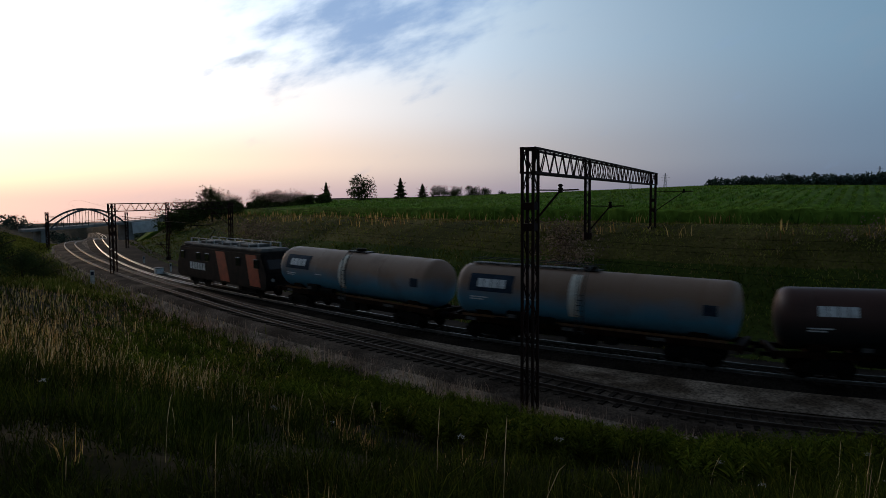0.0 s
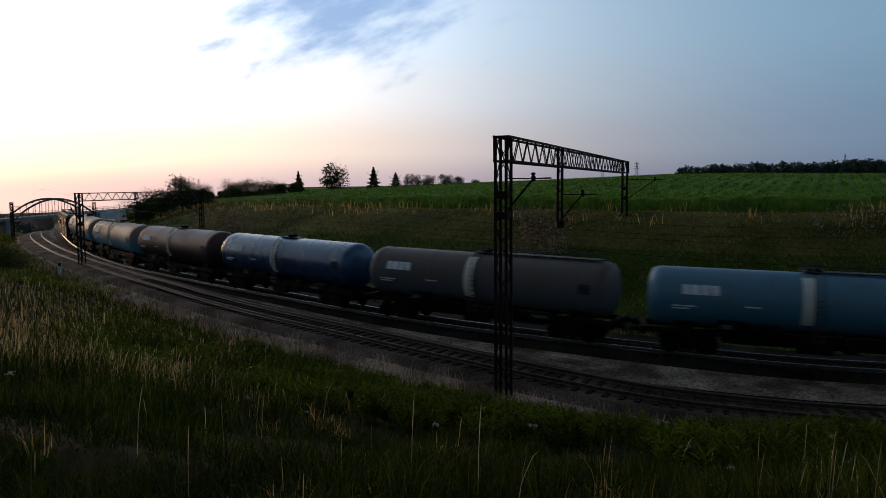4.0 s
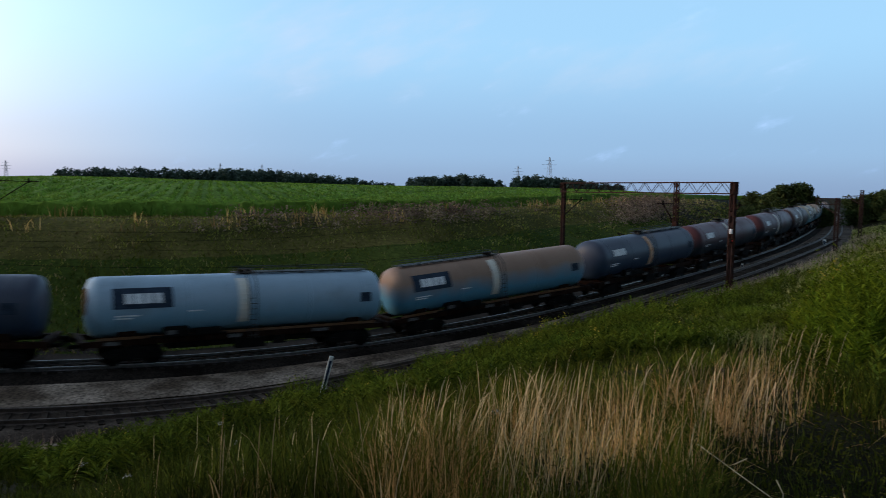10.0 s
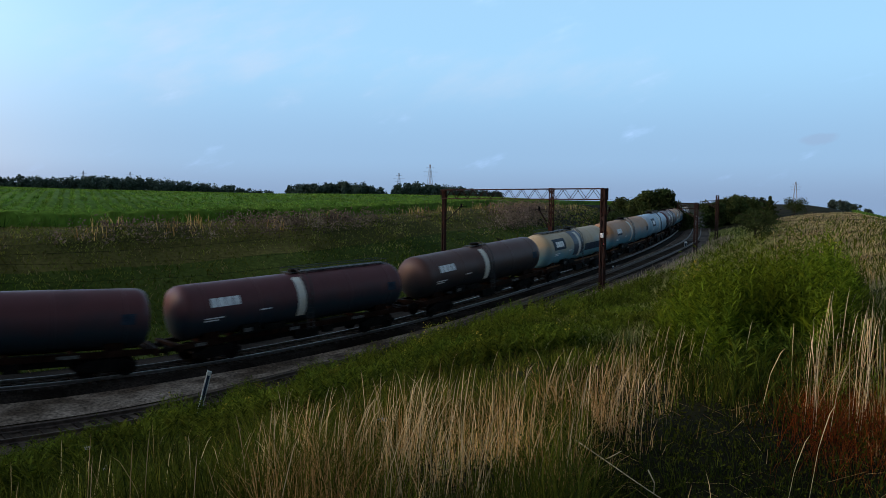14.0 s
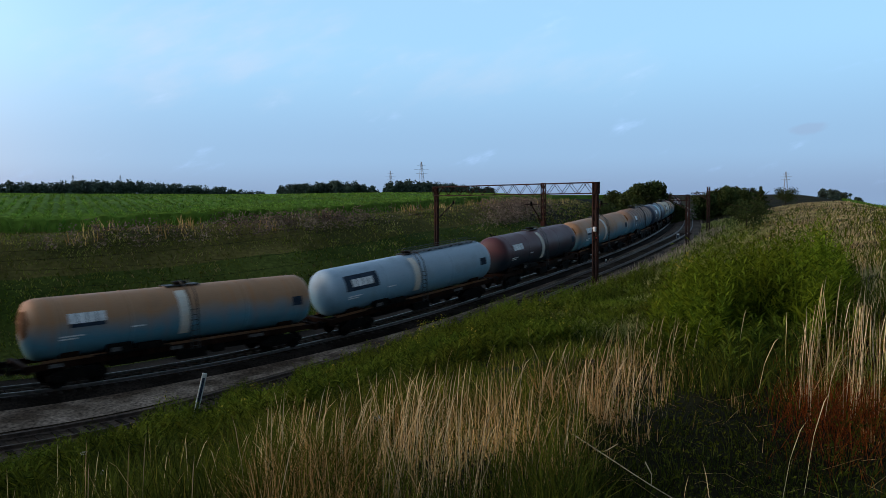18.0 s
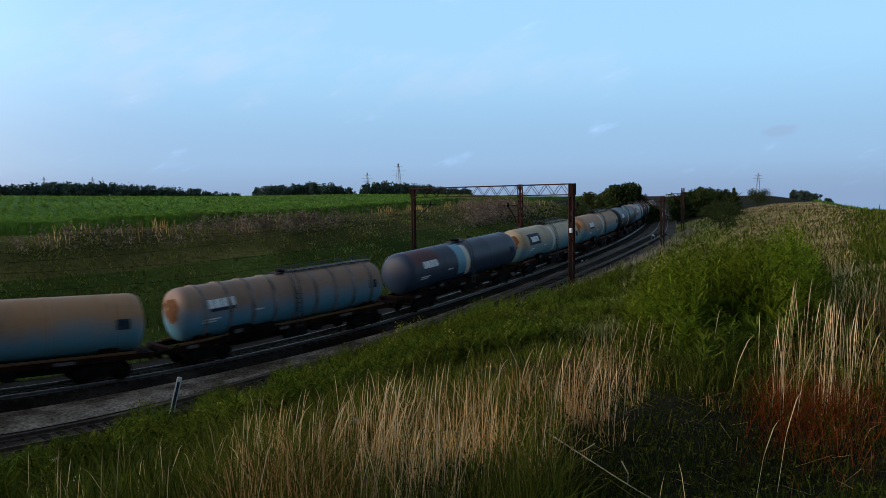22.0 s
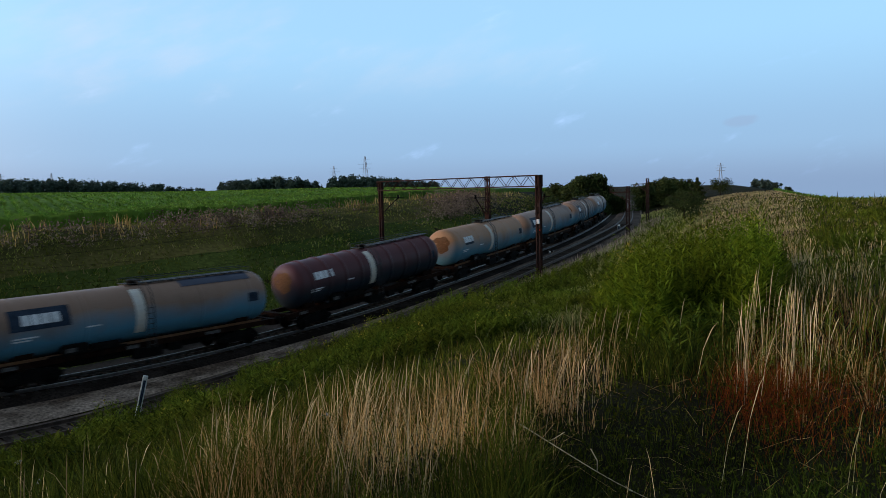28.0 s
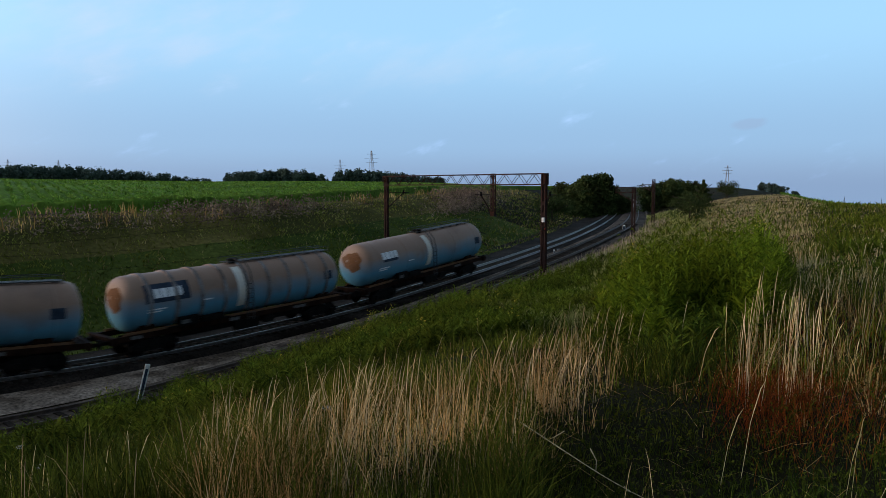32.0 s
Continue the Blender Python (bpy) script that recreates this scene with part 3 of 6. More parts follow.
        y = -1.62 if z < 2.7 else -1.62 + (z - 2.7) * 0.28
        bar(bm, (-0.2, y, z), (0.2, y, z), 0.03)
    W["ladder"] = shared("ladder", bm, M_WALK)
    bm = lathe(bmesh.new(), [(4.05, 0.34), (4.3, 0.34), (4.34, 0.38), (4.4, 0.36), (4.42, 0.1)], "Z", 16)
    W["manhole"] = shared("manhole", bm, M_DARK)
    bm = bmesh.new()
    # long box is added dark mass, filling the gap where shade falls
    box(bm, -4.1, 4.1, -0.85, 0.85, 0.62, 0.99, 0.03)
    box(bm, -0.8, 0.8, -1.25, -0.86, 0.45, 0.98, 0.03)
    box(bm, 1.2, 1.9, -1.2, -0.85, 0.55, 0.95, 0.03)
    W["brake_box"] = shared("brake_box", bm, M_DARK)
    bm = lathe(bmesh.new(), [(0, 0.16), (0.05, 0.2), (1.25, 0.2), (1.3, 0.16)], "X", 12)
    W["air_tank"] = shared("air_tank", bm, M_DARK)
    bm = bmesh.new()
    box(bm, -4.3, -3.1, -1.38, -0.98, 1.28, 1.78, 0.04)
    box(bm, -2.9, -1.5, -1.34, -1.0, 1.3, 1.62, 0.04)
    for x in (-4.1, -3.4, -2.5, -1.9):
        bar(bm, (x, -1.3, 0.7), (x, -1.3, 1.3), 0.06)
    bar(bm, (-5.0, -1.3, 1.34), (-1.2, -1.3, 1.34), 0.07)
    W["valve_cabinet"] = shared("valve_cabinet", bm, M_DARK)
    for k, (x0, x1, z0, z1) in enumerate(((-4.2, -3.7, 1.42, 1.62), (-1.1, -0.5, 1.02, 1.2), (3.4, 4.3, 1.03, 1.19), (-6.9, -6.3, 1.03, 1.2))):
        bm = bmesh.new()
        y = -1.385 if k == 0 else -1.145
        box(bm, x0, x1, y - 0.012, y, z0, z1)
        W["data_plate%d" % k] = shared("data_plate", bm, M_PLATE)
    bm = bmesh.new()
    for y in (-1.02, 1.02):
        bar(bm, (-7.2, y, 1.3), (7.2, y, 1.3), 0.07, 0.16)
    W["skirt_rail"] = shared("skirt_rail", bm, M_RUST_GLOW)
    bm = lathe(bmesh.new(), [(0.0, 0.13), (0.9, 0.13)], "Z", 10)
    W["outlet_pipe"] = shared("outlet_pipe", bm, M_DARK)
    for key, args, mat in (("band", (-0.7, -0.15, -38, 60, TANK_R + 0.012), M_BAND), ("rust_band", (-0.7, -0.15, -38, 60, TANK_R + 0.012), M_BAND_RUST), ("panel", (-6.6, -3.9, 2, 42, TANK_R + 0.012), M_PANEL),
                           ("end_plate", (6.1, 6.75, -6, 14, TANK_R + 0.012), M_PANEL), ("small_panel", (-6.0, -4.4, 4, 30, TANK_R + 0.012), M_PANEL),
                           ("roof_patch", (2.2, 6.6, 50, 78, TANK_R + 0.012), PAINT["navy"]), ("side_patch", (1.0, 6.2, -22, 4, TANK_R + 0.012), M_PANEL),
                           ("mid_patch", (-1.9, 0.5, -30, 70, TANK_R + 0.008), PAINT["navy"]), ("pale_patch", (-1.8, -0.7, -30, 70, TANK_R + 0.008), PAINT["light_blue"]), ("brown_patch", (-7.0, -4.0, 20, 80, TANK_R + 0.006), PAINT["purple"])):
        W[key] = curved_patch(*args)
        W[key].materials.append(mat)
    for k in range(9):
        x = -TANK_LEN / 2 + 1.35 + (TANK_LEN - 2.7) * k / 8
        W["hoop%d" % k] = curved_patch(x - 0.1, x + 0.1, -55, 235, TANK_R + 0.057, 30)
        W["hoop%d" % k].materials.append(M_HOOP)
    # unreadable maker's mark as four light bars, and small data lines
    for k, (x0, x1) in enumerate(((-6.08, -5.68), (-5.64, -5.25), (-5.21, -4.82), (-4.78, -4.38))):
        W["mark%d" % k] = curved_patch(x0, x1, 11, 30, TANK_R + 0.024, 4)
        W["mark%d" % k].materials.append(M_MARK)
    for k, (x0, x1, a0) in enumerate(((-6.5, -5.4, -12), (-6.5, -5.7, -17), (-3.2, -2.5, -8))):
        W["line%d" % k] = curved_patch(x0, x1, a0, a0 + 2.6, TANK_R + 0.024, 2)
        W["line%d" % k].materials.append(M_MARK)
    # orange patch on the left end: low sun's glow put in as colour
    bm = bmesh.new()
    n = 32
    c = bm.verts.new((-TANK_LEN / 2 - 0.018, 0, TANK_Z + 0.3))
    ring = []
    for i in range(n):
        u = 2 * math.pi * i / n
        g = 0.86 + 0.09 * math.sin(3 * u + 1) + 0.06 * math.sin(7 * u)
        y, z = math.cos(u) * 0.95 * g, 0.3 + math.sin(u) * 0.75 * g
        ring.append(bm.verts.new((-TANK_LEN / 2 + 0.10 * (y * y + z * z) - 0.025, y, TANK_Z + z)))
    for i in range(n):
        bm.faces.new((c, ring[(i + 1) % n], ring[i]))
    W["end_stain"] = shared("end_stain", bm, M_RUST_GLOW)
    return W


WM = make_wagon_meshes()
# paint, ribs, features, label
WAGONS = [
    ("grey", 0, "panel band", "grey tank wagon with brown dust on its crown"),
    ("grey", 0, "panel band rail left", "grey tank wagon with dark name panel and pale band"),
    ("brown", 0, "band marks", "dark brown tank wagon with pale middle band"),
    ("blue", 0, "band marks", "clean glossy blue tank wagon with white tape"),
    ("taupe", 0, "band rail", "grey-brown weathered tank wagon"),
    ("steel", 0, "band marks rail", "blue-grey weathered tank wagon with top railing"),
    ("light_blue", 0, "panel band side rail", "light blue tank wagon with dark side panels"),
    ("brown", 0, "band marks rail", "rusty brown tank wagon with cream band"),
    ("cream", 0, "panel band", "cream-grey tank wagon with dark name panel"),
    ("navy", 0, "rustband marks", "dark navy tank wagon with orange-white band"),
    ("sky", 0, "panel band rail stain", "pale grey tank wagon with rust-stained end"),
    ("grey", 0, "panel band rail left", "grey tank wagon with rust-brown middle"),
    ("navy", 0, "rustband marks rail", "dark blue-grey tank wagon with orange-white band"),
    ("purple", 0, "band marks", "dark maroon tank wagon with cream band"),
    ("purple", 0, "band marks rail", "dirty maroon tank wagon with railing"),
    ("brown", 0, "band marks", "nearly black brown tank wagon"),
    ("cream", 0, "panel band mid side rail left", "cream tank wagon with blue middle patch"),
    ("orange", 0, "small band stain", "beige tank wagon with orange rust stains"),
    ("sky", 0, "panel band rail", "pale blue-grey tank wagon with dark panel"),
    ("purple", 0, "band marks", "maroon tank wagon with pale middle band"),
    ("orange", 0, "small band stain", "orange-stained beige tank wagon"),
    ("grey", 1, "small rail stain", "grey hooped tank wagon with rust streaks"),
    ("navy", 0, "band marks repaint", "dark navy tank wagon with light blue patch"),
    ("cream", 0, "panel band rail stain", "cream-grey tank wagon with rusty end"),
    ("orange", 0, "small band rail stain", "sandy tank wagon with orange dished end"),
    ("black", 0, "band marks", "black tank wagon with white band"),
    ("grey", 0, "panel band roof rail stain", "grey-beige tank wagon with blue roof patch"),
    ("purple", 1, "band marks stain rail", "maroon hooped tank wagon with orange end"),
    ("orange", 0, "small band rail stain", "beige and blue-grey rusty tank wagon"),
    ("grey", 0, "panel band rail", "grey tank wagon with pale band and dusty crown"),
    ("grey", 1, "panel band rail stain", "grey hooped tank wagon with blue panel"),
    ("grey", 0, "small band rail stain", "last grey tank wagon with brown crown"),
]


def build_wagon(spec):
    paint, ribs, feats, label = spec
    feats = feats.split()
    top = tagged(new("tank_wagon"), label, "tank wagon", "tank wagons of the freight train")
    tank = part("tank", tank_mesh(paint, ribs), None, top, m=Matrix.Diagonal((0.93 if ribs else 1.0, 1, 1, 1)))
    if "panel" in feats:
        p = part("name_panel", WM["panel"], None, tank, "dark painted name panel")
    if "small" in feats:
        p = part("name_panel", WM["small_panel"], None, tank, "dark painted name panel")
    for k in range(4):
        part("marking", WM["mark%d" % k], None, tank, "white painted mark")
    for k in range(3):
        part("data_line", WM["line%d" % k], None, tank)
    if "band" in feats:
        part("band", WM["band"], None, tank, "pale reflective band")
    if "roof" in feats:
        part("roof_patch", WM["roof_patch"], None, tank, "dark blue repaint patch")
    if "side" in feats:
        part("side_patch", WM["side_patch"], None, tank, "dark side panel")
    if "mid" in feats:
        part("middle_patch", WM["mid_patch"], None, tank, "dark blue middle patch")
    if "repaint" in feats:
        part("middle_patch", WM["pale_patch"], None, tank, "light blue repainted patch")
        part("crown_patch", WM["brown_patch"], None, tank, "maroon primer patch")
    if "rustband" in feats:
        part("band", WM["rust_band"], None, tank, "orange-stained white band")
    if "stain" in feats:
        part("end_stain", WM["end_stain"], None, tank, "orange rust stain")
    for k in range(9 if ribs and paint == "grey" else 0):
        part("hoop", WM["hoop%d" % k], None, tank, "rusty raised hoop")
    part("end_plate", WM["end_plate"], None, tank, "small dark plate")
    part("manhole", WM["manhole"], None, tank)
    if "rail" in feats:
        turn = pose(0, 0, 0, 0, 0, 180 if "left" in feats else 0)
        part("railing", WM["railing"], None, top, "thin steel handrail", m=turn)
        part("walkway", WM["walkway"], None, top, m=turn)
    else:
        part("platform", WM["platform"], None, top)
    part("ladder", WM["ladder"], None, top)
    fr = part("underframe", WM["underframe"], None, top)
    for x in (-5.9, 5.9):
        part("saddle", WM["saddle"], None, fr, m=pose(x, 0, 0))
    part("brake_box", WM["brake_box"], None, fr)
    part("air_tank", WM["air_tank"], None, fr, m=pose(-3.4, -0.7, 0.78))
    part("valve_cabinet", WM["valve_cabinet"], None, fr, "black valve boxes with pipes")
    for k in range(0, 4, 1 + len(label) % 2):
        part("data_plate", WM["data_plate%d" % k], None, fr, "small pale plate")
    if paint in ("grey", "sky", "cream", "orange"):
        part("skirt_rail", WM["skirt_rail"], None, fr, "rusty brown tank skirt")
    part("outlet_pipe", WM["outlet_pipe"], None, fr, m=pose(0.0, 0, 0.35))
    for x in (-7.95, 7.95):
        for y in (-0.875, 0.875):
            part("buffer", WM["buffer"], None, fr, m=pose(x, y, 1.06, 0, 0, 0 if x > 0 else 180))
    for x in (-5.6, 5.6):
        b = part("bogie", WM["bogie"], None, top, m=pose(x, 0, 0))
        for dx in (-0.9, 0.9):
            part("wheelset", WM["wheelset"], None, b, m=pose(dx, 0, 0.46))
    return top


def train_rows(offset, half):
    """Rows for a vehicle whose left end sits offset metres behind the train's zero point; half: its bogie half-spacing."""
    rows = []
    for i in range(65):
        t = i * 0.5
        shift = float(np.interp(t, *TRAIN_SHIFT))
        s = S_REF + offset - TRAIN_SPEED * t + shift
        a, _ = on_line(LINE, s - half)
        b, _ = on_line(LINE, s + half)
        c, d = (a + b) / 2, b - a
        yaw = math.degrees(math.atan2(d[1], d[0]))
        pitch = -math.degrees(math.atan2(d[2], math.hypot(d[0], d[1])))
        rows.append((t, pose(c[0], c[1], c[2], 0, pitch, yaw)))
    return rows


TRAIN = []
for k, spec in enumerate(WAGONS):
    TRAIN.append((build_wagon(spec), k * PITCH + TANK_LEN / 2, 5.6))


def build_loco():
    body_m = material("dark_grey_loco_paint", (0.018, 0.016, 0.016), 0.6, 0.1, 0.25, 1.5, 20, 0.05, (0.030, 0.023, 0.021))
    orange = material("orange_loco_stripe", (0.42, 0.05, 0.010), 0.45, 0, 0.2, 2, 20, 0.05)
    glass = material("dark_cab_glass", (0.015, 0.018, 0.02), 0.08, 0, 0.1, 2, 20, 0.0)
    roof_m = material("sooty_roof_grey", (0.13, 0.125, 0.12), 0.6, 0.2, 0.3, 1.5, 25, 0.1)
    lamp_m = material("headlight_glass", (0.5, 0.5, 0.48), 0.2, 0, 0.1, 4, 20, 0)
    top = tagged(new("locomotive"), "dark grey electric locomotive with orange stripe", "locomotive")
    hl = 8.6
    prof = [(-hl, 1.0), (-hl, 2.0), (-hl + 0.9, 3.55), (hl - 0.9, 3.55), (hl, 2.0), (hl, 1.0), (hl - 0.3, 0.75), (-hl + 0.3, 0.75)]
    bm = bmesh.new()
    a = [bm.verts.new((x, -1.45, z)) for x, z in prof]
    b = [bm.verts.new((x, 1.45, z)) for x, z in prof]
    bm.faces.new(a)
    bm.faces.new(b[::-1])
    for i in range(len(prof)):
        bm.faces.new((a[i], b[i], b[(i + 1) % len(prof)], a[(i + 1) % len(prof)]))
    bmesh.ops.recalc_face_normals(bm, faces=bm.faces[:])
    bmesh.ops.bevel(bm, geom=bm.edges[:], offset=0.12, segments=2, affect="EDGES")
    body = part("body", bm, body_m, top)
    bm = bmesh.new()
    box(bm, -hl + 1.2, hl - 1.2, -1.25, 1.25, 3.5, 3.85, 0.12)
    for x in (-4.5, -1.0, 2.6):
        box(bm, x, x + 2.2, -0.9, 0.9, 3.85, 4.05, 0.05)
    part("roof", bm, roof_m, top, "grey roof with equipment boxes")
    bm = bmesh.new()
    for y in (-0.95, 0.95):
        bar(bm, (-6.4, y, 4.22), (6.4, y, 4.22), 0.06)
        for i in range(9):
            bar(bm, (-6.4 + 1.6 * i, y, 3.8), (-6.4 + 1.6 * i, y, 4.22), 0.09)
    part("busbar", bm, lamp_m, top, "pale roof busbars on insulators")
    for sgn in (-1, 1):
        for x0, slant in ((0.6, 0.9), (5.9, 0.7)):
            bm = bmesh.new()
            y = sgn * 1.462
            v = [(x0, 0.95), (x0 + 1.7, 0.95), (x0 + 1.7 - slant, 3.35), (x0 - slant, 3.35)]
            q = [bm.verts.new((x, y, z)) for x, z in v] + [bm.verts.new((x, y - sgn * 0.02, z)) for x, z in v]
            for f in ((0, 1, 2, 3), (7, 6, 5, 4), (0, 4, 5, 1), (1, 5, 6, 2), (2, 6, 7, 3), (3, 7, 4, 0)):
                bm.faces.new([q[i] for i in f])
            bmesh.ops.recalc_face_normals(bm, faces=bm.faces[:])
            part("stripe", bm, orange, body, "orange slanting stripe")
        for x in (-7.2, -3.8, -2.0, 3.9, 7.0):
            bm = bmesh.new()
            box(bm, x - 0.42, x + 0.42, sgn * 1.47 - 0.02, sgn * 1.47 + 0.02, 2.35, 3.05, 0.03)
            part("side_window", bm, glass, body)
        for i in range(6):
            bm = bmesh.new()
            x = -5.6 + i * 0.55
            box(bm, x, x + 0.4, sgn * 1.465 - 0.012, sgn * 1.465 + 0.012, 1.55, 2.15)
            part("marking", bm, M_MARK, body, "white painted mark")
        bm = bmesh.new()
        box(bm, sgn * (hl - 0.46) - 0.05, sgn * (hl - 0.46) + 0.05, -1.1, 1.1, 2.25, 3.1, 0.02)
        bmesh.ops.rotate(bm, cent=(sgn * (hl - 0.46), 0, 2.7), matrix=Matrix.Rotation(radians(-30 * sgn), 3, "Y"), verts=bm.verts[:])
        part("windscreen", bm, glass, body)
        for y in (-0.95, 0.95):
            bm = lathe(bmesh.new(), [(0, 0.14), (0.06, 0.14), (0.08, 0.1)], "X", 12)
            part("headlight", bm, lamp_m, body, m=pose(sgn * (hl - 0.02), y, 1.55, 0, 0, 0 if sgn > 0 else 180))
        for y in (-0.875, 0.875):
            part("buffer", WM["buffer"], None, body, m=pose(sgn * hl, y, 1.06, 0, 0, 0 if sgn > 0 else 180))
        b = part("bogie", WM["bogie"], None, top, m=pose(sgn * 4.9, 0, 0) @ Matrix.Diagonal((1.35, 1.0, 1.15, 1)))
        for dx in (-0.95, 0.95):
            part("wheelset", WM["wheelset"], None, b, m=pose(dx, 0, 0.46))
    bm = bmesh.new()
    for y in (-0.8, 0.8):
        bar(bm, (-6.6, y, 3.95), (-5.0, y * 0.8, 4.9), 0.05)
        bar(bm, (-5.0, y * 0.8, 4.9), (-6.2, y * 0.75, 5.28), 0.04)
    bar(bm, (-6.2, -0.85, 5.3), (-6.2, 0.85, 5.3), 0.07)
    bar(bm, (-6.6, -0.8, 3.95), (-6.6, 0.8, 3.95), 0.06)
    part("pantograph", bm, M_DARK, top, "raised black pantograph")
    return top


TRAIN.append((build_loco(), -10.0, 4.9))


# ---- lattice masts and portals ----
def lattice_box(bm, a, b, w, d, chord=0.075, lace=0.045, bay=0.75, side=None):
    """Four-chord lattice column or girder from a to b: section w (across) x d (along 'side')."""
    a, b = Vector(a), Vector(b)
    ax = (b - a).normalized()
    side = (Vector(side) - ax * ax.dot(Vector(side))).normalized()
    oth = ax.cross(side).normalized()
    n = max(2, round((b - a).length / bay))
    cor = [side * (d / 2) * i + oth * (w / 2) * j for i, j in ((-1, -1), (1, -1), (1, 1), (-1, 1))]
    for c in cor:
        bar(bm, a + c, b + c, chord, chord, tuple(side))
    for f in range(4):
        c0, c1 = cor[f], cor[(f + 1) % 4]
        for i in range(n):
            p, q = a + (b - a) * (i / n), a + (b - a) * ((i + 1) / n)
            if (i + f) % 2:
                c0, c1 = c1, c0
            bar(bm, p + c0, q + c1, lace, 0.02)
            if (i + f) % 2:
                c0, c1 = c1, c0
        for i in (0, n):
            p = a + (b - a) * (i / n)
            bar(bm, p + c0, p + c1, lace * 1.3)


def build_portal(near, far, z_top, drop_at, drop_z, label, w_mast=0.62, depth=0.92, arms=(-1, -1, -1)):
    """Two lattice masts, a lattice girder over the tracks, a drop post and cantilever arms with insulators."""
    top = tagged(new("catenary_portal"), label, "railway portal", "catenary portals over the tracks")
    n, f = Vector((*near, 0)), Vector((*far, 0))
    ax = (f - n).normalized()
    cross = Vector((-ax.y, ax.x, 0))
    masts = []
    for p, w in ((n, w_mast), (f, w_mast * 0.9)):
        zb = float(terrain_z(p.x, p.y)[0]) - 0.3
        bm = bmesh.new()
        lattice_box(bm, (p.x, p.y, zb), (p.x, p.y, z_top), w * 0.62, w, 0.1, 0.05, 0.85, tuple(ax))
        for z in (z_top - 2.2, z_top - 3.0):
            bar(bm, p + Vector((0, 0, z)) - ax * w * 0.55, p + Vector((0, 0, z)) + ax * w * 0.55, w * 0.7, 0.28)
        masts.append(part("mast", bm, M_STEEL, top, "rusty lattice mast"))
        fb = bmesh.new()
        box(fb, p.x - 0.5, p.x + 0.5, p.y - 0.5, p.y + 0.5, zb - 0.5, zb + 0.45, 0.04)
        part("footing", fb, M_SLEEPER, top, "concrete footing")
    bm = bmesh.new()
    z0 = z_top - depth / 2
    lattice_box(bm, n + Vector((0, 0, z0)) - ax * w_mast * 0.5, f + Vector((0, 0, z0)) + ax * w_mast * 0.45, 0.55, depth, 0.085, 0.045, 0.72, (0, 0, 1))
    part("girder", bm, M_STEEL, top, "lattice girder")
    d = n + (f - n) * drop_at
    bm = bmesh.new()
    lattice_box(bm, d + Vector((0, 0, drop_z)), d + Vector((0, 0, z_top + 0.05)), 0.22, 0.28, 0.065, 0.04, 0.5, tuple(ax))
    bar(bm, d + Vector((0, 0, drop_z - 0.1)), d + Vector((0, 0, drop_z + 0.25)), 0.4, 0.34)
    part("drop_post", bm, M_STEEL, top, "hanging lattice drop post")
    for p, zz, s in zip((d, n, f), (drop_z + 0.3, z_top - 2.9, z_top - 3.2), arms):
        bm = bmesh.new()
        c = p + ax * 0.3
        far_arm = p is f
        tip = c + cross * s * (2.4 if far_arm else 1.1) + Vector((0, 0, 1.7 if far_arm else 1.3))
        bar(bm, c + Vector((0, 0, zz)), tip + Vector((0, 0, zz)), 0.07)
        bar(bm, c + Vector((0, 0, zz + (1.75 if far_arm else 1.32))), tip + Vector((0, 0, zz)), 0.05)
        bar(bm, tip + Vector((0, 0, zz)), tip + cross * s * 0.7 + Vector((0, 0, zz + 0.02)), 0.06)
        part("cantilever", bm, M_STEEL, top, "slanting cantilever arm")
        bm = lathe(bmesh.new(), [(0, 0.05), (0.04, 0.11), (0.1, 0.05), (0.16, 0.11), (0.22, 0.05), (0.28, 0.11), (0.34, 0.05)], "Z", 10)
        part("insulator", bm, M_DARK, top, "brown ribbed insulator", m=Matrix.Translation(tip + Vector((0, 0, zz - 0.1))))
    return top


build_portal((3.33, 28.3), (17.4, 61.3), 8.95, 0.287, 5.0, "rusty lattice catenary portal spanning the tracks", 0.68)
build_portal((51.8, 20.2), (56.7, 37.5), 8.15, 0.28, 4.95, "rusty lattice portal with slim drop post", 0.31, 0.8, (1, -1, -1))
build_portal((-32.8, 73.0), (-27.7, 96.0), 6.65, 0.4, 0.4, "dark lattice portal before the road bridge", 0.55, 0.75, (1, 1, 1))


def build_mast(x, y, height, arm, bracket=0.0):
    top = tagged(new("catenary_mast"), "slim dark catenary mast with one arm", "mast", "single catenary masts along the line")
    z = float(terrain_z(x, y)[0]) - 0.2
    bm = bmesh.new()
    lattice_box(bm, (x, y, z), (x, y, z + height), 0.3, 0.36, 0.07, 0.04, 0.7, (1, 0, 0))
    part("mast", bm, M_STEEL, top)
    bm = bmesh.new()
    bar(bm, (x, y, z + height * 0.72), (x + arm * 0.4, y + arm, z + height * 0.88), 0.07)
    bar(bm, (x, y, z + height * 0.9), (x + arm * 0.4, y + arm, z + height * 0.88), 0.05)
    part("arm", bm, M_STEEL, top)
    if bracket:
        bm = bmesh.new()
        lattice_box(bm, (x, y, z + height - 0.35), (x - bracket * 0.2, y + bracket, z + height - 0.35), 0.4, 0.6, 0.07, 0.04, 0.5, (0, 0, 1))
        part("bracket", bm, M_STEEL, top, "short lattice bracket")


for x, y, h, arm in ((104.0, 24.4, 6.4, 2.2), (142.0, 47.6, 5.6, -2.0), (146.5, 46.9, 5.4, -2.0), (158.0, 50.8, 5.6, -2.0), (140, 32.8, 6.4, 2.2), (-60.5, 112.5, 6.0, 1.8), (-70.5, 131, 6.0, 1.8), (-50.5, 117.5, 6.0, -1.6)):
    build_mast(x, y, h, arm)
